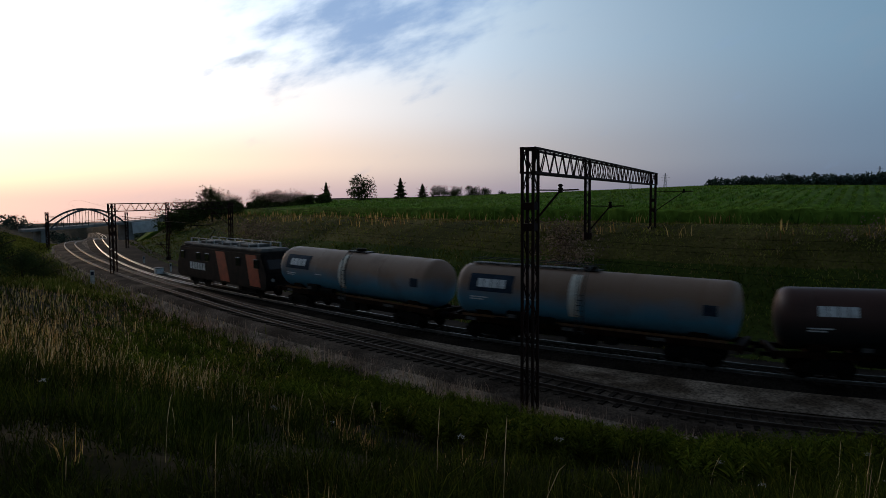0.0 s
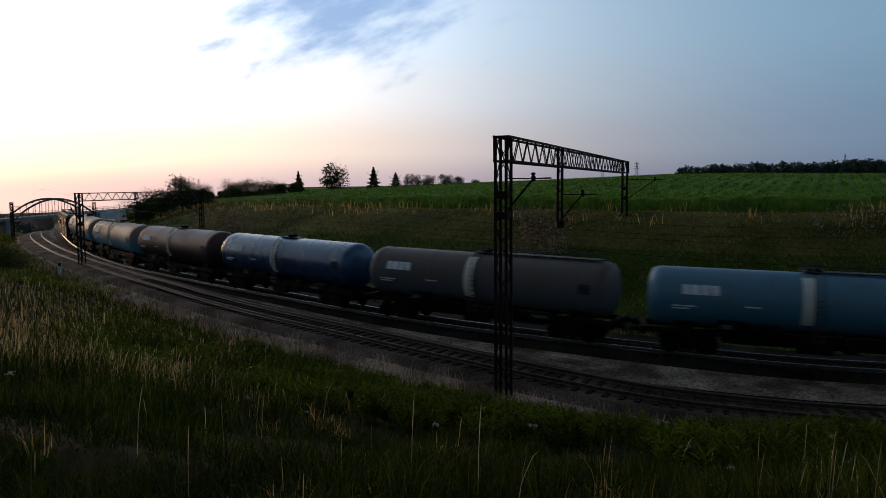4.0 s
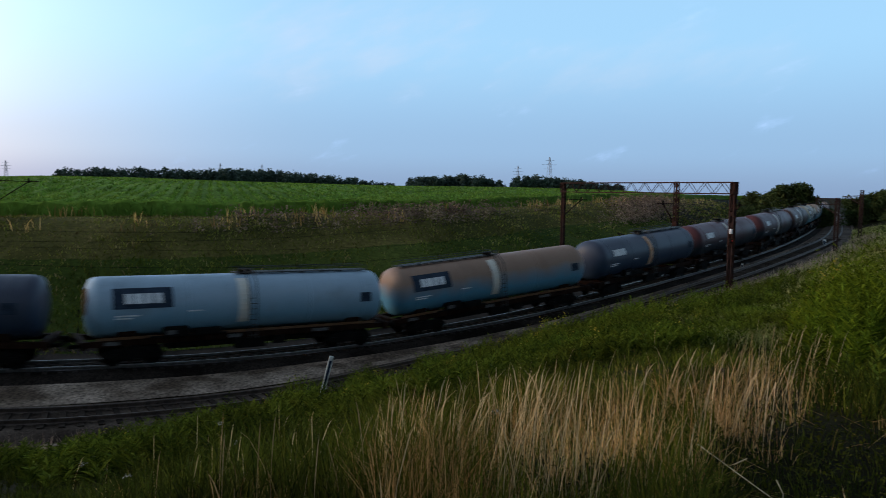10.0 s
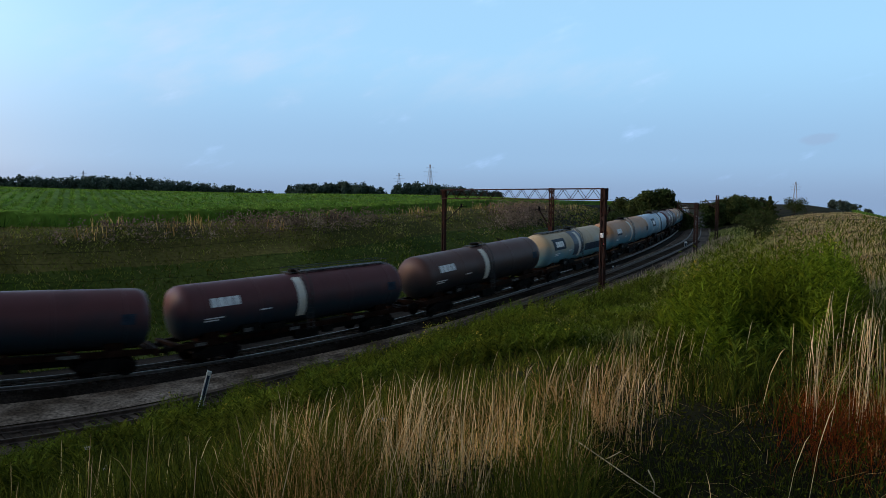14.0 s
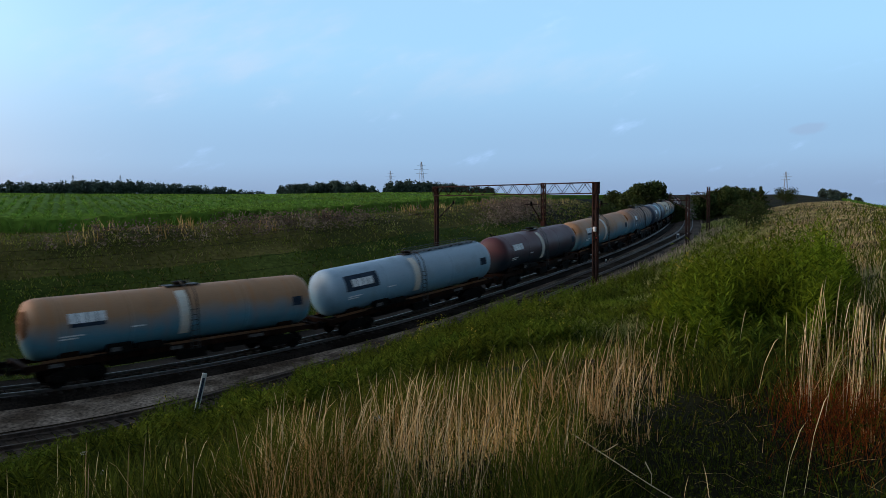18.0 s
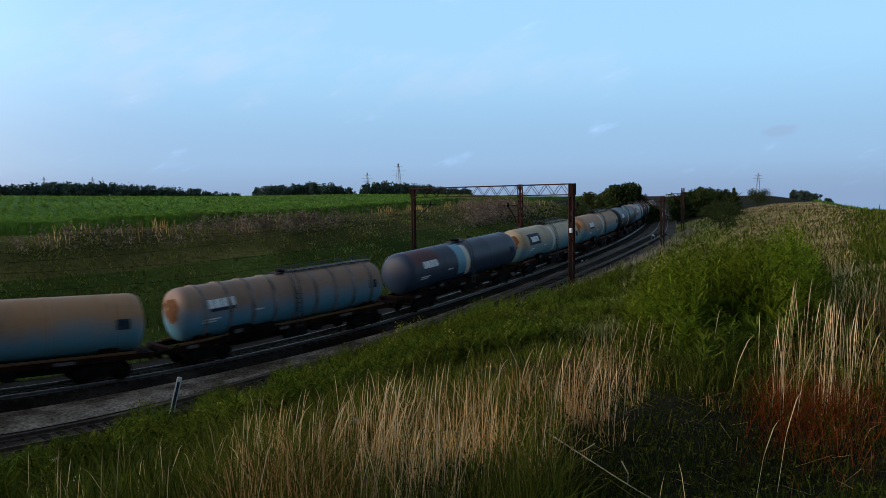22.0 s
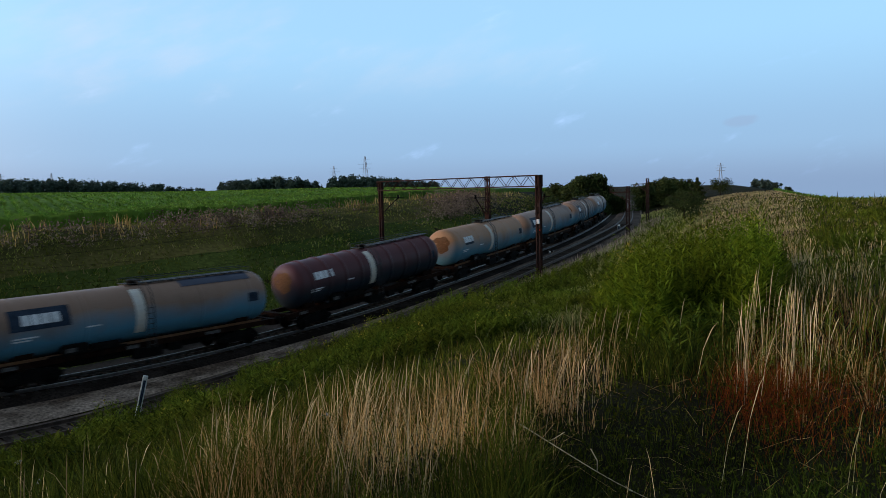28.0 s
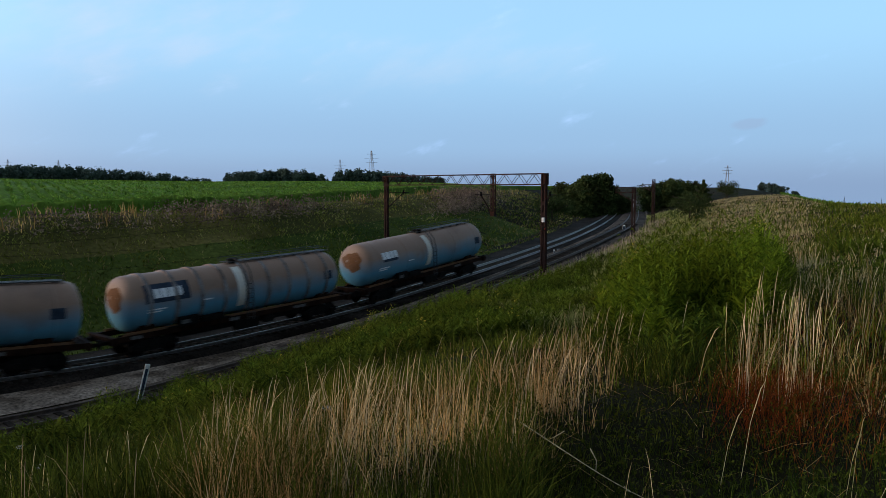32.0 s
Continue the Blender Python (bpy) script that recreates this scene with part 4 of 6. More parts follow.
build_mast(82.0, 21.4, 5.8, 1.9, 1.9)


def build_signal(x, y, z):
    """A small white box with a red lamp fixed to the portal's mast."""
    top = tagged(new("mast_signal"), "small white signal box with red lamp on mast", "signal")
    top.matrix_basis = pose(x, y, z)
    bm = bmesh.new()
    box(bm, -0.12, 0.12, -0.1, 0.1, 0.0, 0.34, 0.02)
    part("housing", bm, M_MARK, top)
    bm = bmesh.new()
    box(bm, -0.1, 0.1, -0.09, 0.09, -0.62, -0.36, 0.02)
    part("lower_housing", bm, M_DARK, top)
    bm = lathe(bmesh.new(), [(-0.14, 0.05), (-0.09, 0.07)], "Y", 10)
    part("lamp", bm, material("red_lamp_glass", (0.6, 0.03, 0.02), 0.3, 0, 0.1, 4, 20, 0), top, m=pose(0, 0, -0.48))


build_signal(51.54, 20.15, 4.55)


# ---- overhead wires ----
def wire(line, side, up, name, sag=0.0):
    pts = line[560:1000].copy()
    pts = pts[pts[:, 0] < 78]
    pts = pts[::3]
    d = np.gradient(pts[:, :2], axis=0)
    d /= np.linalg.norm(d, axis=1)[:, None]
    n = np.stack([d[:, 1], -d[:, 0]], 1) * side
    pts[:, :2] += n
    pts[:, 2] += up + sag * np.sin(np.arange(len(pts)) * math.pi / 18.0) ** 2 * -1
    me = sheet(name, *sweep(pts, [(-0.006, -0.006), (0.006, -0.006), (0, 0.006)], closed=True), M_DARK, False)
    tagged(new(name, me), "thin dark overhead wire above the track", "wire", "overhead wires")


wire(LINE, 0.0, 5.45, "contact_wire")
wire(LINE, 0.0, 6.9, "messenger_wire", 0.7)
wire(LINE_NEAR, 0.0, 5.4, "contact_wire")
wire(LINE_NEAR, 0.0, 6.85, "messenger_wire", 0.7)


# ---- stones, sleepers and the strip between the tracks ----

def build_ballast():
    """The pale strip between the two tracks, as wide as their gap allows, and the shoulder under the near bank."""
    pts = LINE[150:1000]
    gap = np.concatenate([offsets(LINE_NEAR[::2], pts[i:i + 2000, 0], pts[i:i + 2000, 1])[2] for i in range(0, len(pts), 2000)])
    d = np.gradient(pts[:, :2], axis=0)
    d /= np.linalg.norm(d, axis=1)[:, None]
    more = np.clip(gap - 5.2, 0, 4)
    inner, outer = 1.8 + 0.3 * more, gap - 1.75 - 0.25 * more
    n, verts = 9, []
    for (x, y, z), (dx, dy), i0, i1 in zip(pts, d, inner, outer):
        for i in range(n):
            u = i0 + (i1 - i0) * i / (n - 1)
            verts.append((x + dy * u, y - dx * u, z - 0.24 - 0.05 * ((i * 7) % 3) - (0.06 if i in (0, n - 1) else 0)))
    faces = [(i * n + j, i * n + j + 1, (i + 1) * n + j + 1, (i + 1) * n + j) for i in range(len(pts) - 1) for j in range(n - 1)]
    tagged(new("ballast_strip", sheet("ballast_strip", verts, faces, M_BALLAST)), "grey crushed-stone ballast between the two tracks", "ballast", kind="structure")
    sec = [(1.75 + 1.75 * i / 8, -0.27 - 0.06 * ((i * 7) % 3) - 0.045 * i) for i in range(9)]
    tagged(new("ballast_shoulder", sheet("ballast_shoulder", *sweep(LINE_NEAR, sec, 150, 1000), M_BALLAST)), "grey crushed-stone ballast below the bank", "ballast", kind="structure")


build_ballast()
# added dark strip: stands for shaded ground seen below the wagons
tagged(new("dark_cess_strip", sheet("dark_cess_strip", *sweep(LINE, [(-6.2, -0.45), (-5.4, -0.62), (-4.4, -0.6), (-3.2, -0.64), (-1.7, -0.27)], 150, 1000), M_BALLAST_SHADED)), "ballast strip beside the far track, darkened as shade", "path", kind="structure")


def build_sleepers(line, track, s_mid, mat):
    bm = bmesh.new()
    v = [(-1.28, -0.13, -0.34), (1.28, -0.13, -0.34), (1.28, 0.13, -0.34), (-1.28, 0.13, -0.34), (-1.26, -0.10, -0.175), (1.26, -0.10, -0.175), (1.26, 0.10, -0.175), (-1.26, 0.10, -0.175)]
    q = [bm.verts.new(p) for p in v]
    for f in ((3, 2, 1, 0), (4, 5, 6, 7), (0, 1, 5, 4), (1, 2, 6, 5), (2, 3, 7, 6), (3, 0, 4, 7)):
        bm.faces.new([q[i] for i in f])
    me = mesh_of(bm, "sleeper")
    me.materials.append(mat)
    for i in range(-75, 150):
        p, h = on_line(line, s_mid + i * 0.62)
        yaw = math.degrees(math.atan2(h[1], h[0])) + 90 + random.uniform(-0.8, 0.8)
        part("sleeper", me, None, track, m=pose(p[0], p[1], p[2] + random.uniform(-0.01, 0.006), 0, 0, yaw))


build_sleepers(LINE, TRACK_FAR, nearest_s(LINE, 13, 36), M_SLEEPER)
build_sleepers(LINE_NEAR, TRACK_NEAR, nearest_s(LINE_NEAR, 10, 28), material("tarred_wooden_sleeper", (0.030, 0.022, 0.017), 0.9, 0, 0.4, 2, 30, 0.4, spread=0.3))


# ---- plants ----
def fast_mesh(name, verts, tris, mat, smooth_it=False):
    me = bpy.data.meshes.new(name)
    verts, tris = np.ascontiguousarray(verts, np.float32), np.ascontiguousarray(tris, np.int32)
    me.vertices.add(len(verts))
    me.vertices.foreach_set("co", verts.ravel())
    me.loops.add(tris.size)
    me.loops.foreach_set("vertex_index", tris.ravel())
    me.polygons.add(len(tris))
    me.polygons.foreach_set("loop_start", np.arange(0, tris.size, 3, dtype=np.int32))
    me.materials.append(mat)
    me.update(calc_edges=True)
    return me


def leaf_material(name, lo, hi, rough=0.75, through_light=0.25):
    """Plant matter: colour picked per blade or leaf, a little light passing through."""
    m = bpy.data.materials.new(name)
    m.use_nodes = True
    nt = m.node_tree
    N, L = nt.nodes.new, nt.links.new
    bsdf, out = nt.nodes["Principled BSDF"], nt.nodes["Material Output"]
    g = N("ShaderNodeNewGeometry")
    r = N("ShaderNodeValToRGB")
    r.color_ramp.elements[0].color, r.color_ramp.elements[1].color = (*lo, 1), (*hi, 1)
    L(g.outputs["Random Per Island"], r.inputs[0])
    n = N("ShaderNodeTexNoise")
    n.inputs["Scale"].default_value = 0.35
    tc = N("ShaderNodeTexCoord")
    L(tc.outputs["Object"], n.inputs["Vector"])
    mr = N("ShaderNodeMapRange")
    n.inputs["Scale"].default_value, n.inputs["Detail"].default_value = 0.5, 4.0
    for i, v in zip((1, 2, 3, 4), (0.33, 0.67, 0.5, 1.5)):
        mr.inputs[i].default_value = v
    L(n.outputs[0], mr.inputs[0])
    hs = N("ShaderNodeHueSaturation")
    hn, hr = N("ShaderNodeTexNoise"), N("ShaderNodeMapRange")
    hn.inputs["Scale"].default_value = 0.23
    L(tc.outputs["Object"], hn.inputs["Vector"])
    for i, v in zip((1, 2, 3, 4), (0.35, 0.65, 0.482, 0.512)):
        hr.inputs[i].default_value = v
    L(hn.outputs[0], hr.inputs[0])
    L(hr.outputs[0], hs.inputs["Hue"])
    L(mr.outputs[0], hs.inputs["Value"])
    L(r.outputs[0], hs.inputs["Color"])
    L(hs.outputs[0], bsdf.inputs["Base Color"])
    bsdf.inputs["Roughness"].default_value = rough
    bsdf.inputs["Specular IOR Level"].default_value = 0.04
    if through_light:
        tr = N("ShaderNodeBsdfTranslucent")
        L(hs.outputs[0], tr.inputs[0])
        mx = N("ShaderNodeMixShader")
        mx.inputs[0].default_value = through_light
        L(bsdf.outputs[0], mx.inputs[1])
        L(tr.outputs[0], mx.inputs[2])
        L(mx.outputs[0], out.inputs[0])
    return m


L_GREEN = leaf_material("meadow_grass_blades", (0.034, 0.058, 0.005), (0.125, 0.135, 0.016), 0.75, 0.15)
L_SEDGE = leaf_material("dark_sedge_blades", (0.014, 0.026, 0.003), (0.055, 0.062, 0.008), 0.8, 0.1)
L_HERB = leaf_material("dark_clover_leaves", (0.008, 0.013, 0.001), (0.06, 0.066, 0.006), 0.8, 0.1)
L_DRY = leaf_material("dry_grass_straw", (0.34, 0.19, 0.05), (0.80, 0.54, 0.20), 0.75, 0.45)
L_PALE = leaf_material("pale_seed_heads", (0.52, 0.38, 0.16), (0.82, 0.64, 0.34), 0.75, 0.25)
L_RIDGE = leaf_material("beige_ridge_grass", (0.26, 0.21, 0.08), (0.58, 0.45, 0.24), 0.8, 0.3)
L_PLUME = leaf_material("pale_foot_grass", (0.24, 0.16, 0.11), (0.58, 0.42, 0.31), 0.8, 0.25)
L_RED = leaf_material("reddish_dock_and_sorrel", (0.06, 0.018, 0.003), (0.27, 0.085, 0.012), 0.75, 0.2)
L_WEED = leaf_material("goldenrod_leaves", (0.040, 0.07, 0.004), (0.235, 0.305, 0.022), 0.7, 0.28)
L_MUGWORT = leaf_material("mugwort_leaves", (0.026, 0.046, 0.004), (0.175, 0.215, 0.022), 0.75, 0.2)
L_SLOPE = leaf_material("light_slope_grass", (0.17, 0.19, 0.045), (0.42, 0.39, 0.14), 0.8, 0.25)
L_YELLOW = leaf_material("yellow_flower_heads", (0.34, 0.27, 0.03), (0.52, 0.42, 0.06))
L_WHITE = leaf_material("white_umbel_flowers", (0.4, 0.4, 0.37), (0.55, 0.54, 0.5))
L_BANK_GREEN = leaf_material("cutting_slope_grass", (0.10, 0.125, 0.014), (0.28, 0.26, 0.05), 0.8, 0.2)
L_BANK_LUSH = leaf_material("lush_slope_grass", (0.045, 0.078, 0.007), (0.15, 0.165, 0.024), 0.8, 0.2)
L_BANK = leaf_material("faded_bank_herbs", (0.15, 0.125, 0.035), (0.36, 0.27, 0.11), 0.8, 0.25)
L_THISTLE = leaf_material("grey_thistle_heads", (0.10, 0.07, 0.045), (0.31, 0.22, 0.155))
L_CROP = leaf_material("beet_and_maize_leaves", (0.086, 0.175, 0.023), (0.185, 0.31, 0.05), 0.75, 0.25)
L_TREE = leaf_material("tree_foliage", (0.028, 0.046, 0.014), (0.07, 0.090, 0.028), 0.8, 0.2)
# distance haze is mixed into this leaf colour: paler and bluer than L_TREE
L_TREE_HAZED = leaf_material("hazed_wood_foliage", (0.055, 0.085, 0.070), (0.085, 0.115, 0.09), 0.9, 0.2)
M_BARK = material("tree_bark", (0.06, 0.045, 0.035), 0.9, 0, 0.4, 2, 20, 0.5)
RNG = np.random.default_rng(7)


def blades(pos, height, width, lean, bend=0.35, heading=None):
    """Tapered bent blades: five points, three triangles each."""
    n = len(pos)
    a = RNG.uniform(0, 2 * math.pi, n)
    b = RNG.uniform(0, 2 * math.pi, n) if heading is None else heading + RNG.normal(size=n) * 0.5
    side = np.stack([np.cos(a), np.sin(a), np.zeros(n)], 1) * (width / 2)[:, None]
    tip = np.stack([np.cos(b), np.sin(b), np.zeros(n)], 1) * (height * lean)[:, None]
    up = np.zeros((n, 3))
    up[:, 2] = height
    mid = pos + up * 0.55 + tip * bend
    v = np.stack([pos - side, pos + side, mid - side * 0.75, mid + side * 0.75, pos + up * (1 - 0.25 * lean[:, None]) + tip], 1)
    k = (np.arange(n) * 5)[:, None]
    t = np.concatenate([k + np.array([[0, 1, 3]]), k + np.array([[0, 3, 2]]), k + np.array([[2, 3, 4]])], 0)
    return v.reshape(-1, 3), t


def stalks(pos, height, width, lean):
    """A thin stalk with a spindle-shaped seed head."""
    n = len(pos)
    b = np.where(RNG.uniform(size=n) < 0.72, RNG.normal(size=n) * 0.7 - 0.8, RNG.uniform(0, 2 * math.pi, n))
    a = RNG.uniform(0, 2 * math.pi, n)
    side = np.stack([np.cos(a), np.sin(a), np.zeros(n)], 1)
    tipd = np.stack([np.cos(b), np.sin(b), np.zeros(n)], 1) * (height * lean)[:, None]
    up = np.zeros((n, 3))
    up[:, 2] = height
    lv = [(0.0, 1.0, 0.0), (0.55, 0.75, 0.36), (0.66, 1.35, 0.5), (0.86, 1.5, 0.78)]
    rows = []
    for h, w, l in lv:
        c = pos + up * h + tipd * l
        rows += [c - side * (width * w / 2)[:, None], c + side * (width * w / 2)[:, None]]
    rows.append(pos + up * (1 - 0.15 * lean[:, None]) + tipd * 1.05)
    v = np.stack(rows, 1)
    k = (np.arange(n) * 9)[:, None]
    t = []
    for i in range(3):
        t += [k + np.array([[2 * i, 2 * i + 1, 2 * i + 3]]), k + np.array([[2 * i, 2 * i + 3, 2 * i + 2]])]
    t.append(k + np.array([[6, 7, 8]]))
    return v.reshape(-1, 3), np.concatenate(t, 0)


def cards(pos, size, flat=0.0):
    """Small leaf triangles pairs (diamond leaves) turned at random."""
    n = len(pos)
    d = RNG.normal(size=(n, 3))
    d[:, 2] *= 1 - flat
    d /= np.linalg.norm(d, axis=1)[:, None]
    e = np.cross(d, RNG.normal(size=(n, 3)))
    e /= np.linalg.norm(e, axis=1)[:, None]
    s = size[:, None]
    v = np.stack([pos - d * s, pos + e * s * 0.5, pos + d * s, pos - e * s * 0.5], 1)
    k = (np.arange(n) * 4)[:, None]
    return v.reshape(-1, 3), np.concatenate([k + np.array([[0, 1, 2]]), k + np.array([[0, 2, 3]])], 0)


def merge(parts):
    vs, ts, o = [], [], 0
    for v, t in parts:
        vs.append(v)
        ts.append(t + o)
        o += len(v)
    return np.concatenate(vs), np.concatenate(ts)


def near_offset(x, y):
    out = np.empty(len(x))
    for c in range(0, len(x), 4000):
        out[c:c + 4000] = offsets(LINE_NEAR[::2], x[c:c + 4000], y[c:c + 4000])[0]
    return out


def scatter(n, yaw0, yaw1, r0, r1):
    """Points on the camera-side bank, denser towards the brow; with range, bearing and distance from the near track."""
    yaw = np.radians(RNG.uniform(yaw0, yaw1, n))
    r = np.exp(RNG.uniform(math.log(r0), math.log(r1), n))
    x, y = -np.sin(yaw) * r, np.cos(yaw) * r
    d = -near_offset(x, y)
    keep = d > 2.1 + RNG.exponential(0.35, n)
    x, y, r, yaw, d = x[keep], y[keep], r[keep], np.degrees(yaw[keep]), d[keep]
    return np.stack([x, y, terrain_z(x, y) - 0.02], 1), r, yaw, d


def tufts(p, k, rad, reach=13.0):
    """Gathers the nearer points into tufts of about k; gives places, ranges, bearings, outward headings and tuft sizes."""
    p = p[np.argsort(np.hypot(p[:, 0], p[:, 1]) > reach, kind="stable")]
    m = int((np.hypot(p[:, 0], p[:, 1]) <= reach).sum()) // k * k
    n = len(p)
    turn, size = RNG.uniform(0, 2 * math.pi, n), RNG.uniform(0.8, 1.2, n)
    c = np.repeat(p[:m:k], k, 0)
    off = RNG.normal(size=(m, 2)) * (rad * (1 + 0.10 * np.hypot(c[:, 0], c[:, 1])) * np.repeat(RNG.uniform(0.5, 1.5, m // k), k))[:, None]
    p = p.copy()
    p[:m] = c
    p[:m, :2] += off
    turn[:m] = np.arctan2(off[:, 1], off[:, 0])
    size[:m] = np.repeat(RNG.uniform(0.6, 1.35, m // k), k)
    return p, np.hypot(p[:, 0], p[:, 1]), np.degrees(np.arctan2(-p[:, 0], p[:, 1])), turn, size


def patchy(p, scale, seed):
    """Smooth 0..1 patchiness over the plan."""
    x, y = p[:, 0] * scale + seed, p[:, 1] * scale - seed * 0.7
    v = np.sin(x + 1.7 * np.sin(0.7 * y + seed)) * np.cos(1.1 * y + 1.3 * np.sin(0.9 * x)) + 0.6 * np.sin(2.3 * x - 1.9 * y + seed)
    return np.clip(v * 0.35 + 0.5, 0, 1)


def band(v, a, b, soft):
    """1 between a and b, with soft ends."""
    return smooth(np.asarray(a) - soft, np.asarray(a) + soft, v) * (1 - smooth(np.asarray(b) - soft, np.asarray(b) + soft, v))


def zone(yaw, r, cy, wy, cr, wr):
    return np.exp(-((yaw - cy) / wy) ** 2 - (np.log(r / cr) / wr) ** 2)


def straw_zones(yaw, r):
    main = band(yaw, -75, -42, 2.5) * band(r, np.interp(yaw, [-78, -66, -44], [7.2, 4.4, 2.8]), np.interp(yaw, [-76, -68, -60, -44], [11.0, 8.4, 6.6, 5.2]), 0.8)
    stand = 0.6 * band(yaw, -88.0, -83, 1.6) * band(r, 6.2, 9.0, 0.9)
    right = 0.8 * band(yaw, -98, -86.5, 1.5) * band(r, 7.5, 30, 1.5)
    ridge = 0.85 * band(yaw, -87, -79.5, 2.0) * band(r, 24, 150, 5)
    left = 0.95 * band(yaw, 13, 48, 4) * band(r, 13, 75, 3)
    mid = 0.25 * band(yaw, 4, 14, 3) * band(r, 10, 16, 2) + 0.15 * band(yaw, -44, -26, 3) * band(r, 3, 6.5, 1) + 0.008 * band(yaw, -28, 40, 4) * band(r, 3, 9, 1)
    return main, stand, right, ridge, left, mid


def straw(yaw, r):
    return np.clip(sum(straw_zones(yaw, r)), 0, 1)


def low_zone(yaw, r):
    return np.clip(band(yaw, -88, -68, 2) * band(r, 1, 6.6, 0.6) + band(yaw, -104, -88, 2) * band(r, 1, 8.0, 1.0) + 0.9 * band(yaw, -30, 60, 8) * band(r, 1, 9.0, 2), 0, 1)


def plant(name, geo, mat, label, category):
    tagged(new(name, fast_mesh(name, *geo, mat)), label, category, kind="stuff")


def grow_bank():
    U = RNG.uniform
    p, r, yaw, d = scatter(380000, -104, 44, 1.7, 130)
    dry, low = straw(yaw, r), low_zone(yaw, r)
    k = U(size=len(p)) > np.where(r > 15, 0.72, 0.34) * dry + 0.05 * low
    p, r, yaw, turn, size = tufts(p[k], 22, 0.05)
    relief = patchy(p, 1.5, 2.6) * (0.5 + patchy(p, 0.45, 1.0))
    k = U(size=len(p)) < 0.35 + 0.9 * relief
    p, r, yaw, turn, size, relief = p[k], r[k], yaw[k], turn[k], size[k], relief[k]
    n, low = len(p), low_zone(yaw, r)
    h = (0.15 + 0.32 * U(size=n) ** 1.2) * (0.45 + 1.15 * relief) * (1 - 0.55 * low) * (1 + 0.35 * smooth(9, 20, r))
    h *= 1 - 0.45 * band(yaw, -74, 10, 4) * smooth(7, 9, r)
    h, w, lean = h * size, 0.0035 + 0.0009 * r + 0.0006 * np.maximum(r - 12, 0), U(0.1, 0.9, n)
    sedge = U(size=n) < np.maximum(0.75 * smooth(-46, -30, yaw) * (0.45 + 0.55 * patchy(p, 0.7, 5.0)), 0.85 * low)
    sedge |= U(size=n) < 0.85 * band(yaw, -84, -74, 1.5) * band(r, 5.5, 10.5, 1.0)
    sedge |= U(size=n) < 0.35 * band(yaw, -74, -40, 3) * smooth(7, 9, r) * (1 - smooth(30, 45, r))
    for k, mat, name, label in ((~sedge, L_GREEN, "meadow_grass", "green uncut meadow grass covering the bank"), (sedge, L_SEDGE, "sedge_tussocks", "dark green sedge tussocks and nettles on the bank")):
        plant(name, blades(p[k], h[k], w[k], lean[k], 0.35, turn[k]), mat, label, "grass")
    # low broad herbs on the trodden ground
    p, r, yaw, d = scatter(110000, -104, 44, 1.7, 11)
    k = U(size=len(p)) < 0.12 + np.where(yaw > -40, 0.12, 0.75) * low_zone(yaw, r)
    p, r, yaw = p[k], r[k], yaw[k]
    p[:, 2] += U(0.02, 0.15, len(p)) + 0.10 * (yaw < -40) * patchy(p, 2.2, 4.0) * U(size=len(p))
    plant("ground_herbs", cards(p, U(0.008, 0.02, len(p)) * (0.6 + 0.06 * r)), L_HERB, "low dark herbs and clover on trodden ground", "herbs")
    # straw
    p, r, yaw, d = scatter(380000, -104, 44, 1.8, 150)
    dry = straw(yaw, r)
    dry = dry * (1 - 0.8 * smooth(14, 18, r) * band(yaw, -95, -70, 2))
    k = U(size=len(p)) < 0.03 - 0.022 * smooth(-44, -36, yaw) - 0.022 * band(yaw, -104, -66, 3) * low_zone(yaw, r) + 0.85 * dry * (0.12 + 0.88 * patchy(p, 1.5, 4.0) ** 1.3)
    p, r, yaw, turn, size = tufts(p[k], 26, 0.045)
    n, dry = len(p), straw(yaw, r)
    h = (0.10 + 0.52 * U(size=n) ** 1.3) * (0.5 + 0.5 * dry)
    h *= size
    lay = U(size=n) < 0.14
    h[lay] *= 0.4
    lean = np.where(lay, U(1.2, 2.6, n), 0.04 + 0.75 * U(size=n) ** 1.6)
    plant("dry_grass", blades(p, h, 0.0018 + 0.00045 * r + 0.0002 * np.maximum(r - 12, 0), lean, 0.35, turn), L_DRY, "dry straw-coloured grass in tufts on the bank", "grass")
    p, r, yaw, d = scatter(26000, -98, -62, 2.2, 8)
    k = U(size=len(p)) < 0.035 * low_zone(yaw, r) * patchy(p, 1.7, 3.0)
    p, r, m = p[k], r[k], int(k.sum())
    p[:, 2] += U(0.04, 0.14, m)
    plant("fallen_straw", blades(p, U(0.06, 0.14, m), 0.0012 + 0.0004 * r, U(2.0, 4.5, m), 0.5), L_DRY, "bleached strands of straw lying on the ground", "grass")
    # lighter grass on the slope towards the far curve
    p, r, yaw, d = scatter(170000, -83, -60, 15, 140)
    k = U(size=len(p)) < 0.8 * band(yaw, -80, -63, 2.5) * smooth(15, 24, r) * (0.45 + 0.55 * patchy(p, 0.3, 2.0))
    p, r = p[k], r[k]
    plant("slope_grass", blades(p, U(0.25, 0.5, len(p)), 0.004 + 0.0011 * r, U(0.2, 0.9, len(p))), L_SLOPE, "light green grass on the slope beside the curve", "grass")
    # grass on the falling land towards the bridge
    p, r, yaw, d = scatter(90000, 11, 42, 60, 260)
    plant("slope_grass", blades(p, U(0.3, 0.6, len(p)), 0.01 + 0.0014 * r, U(0.2, 0.9, len(p))), L_BANK_GREEN, "olive grass on the bank towards the bridge", "grass")
    # paler fine grass on the ridge
    p, r, yaw, d = scatter(150000, -92, -72, 15, 150)
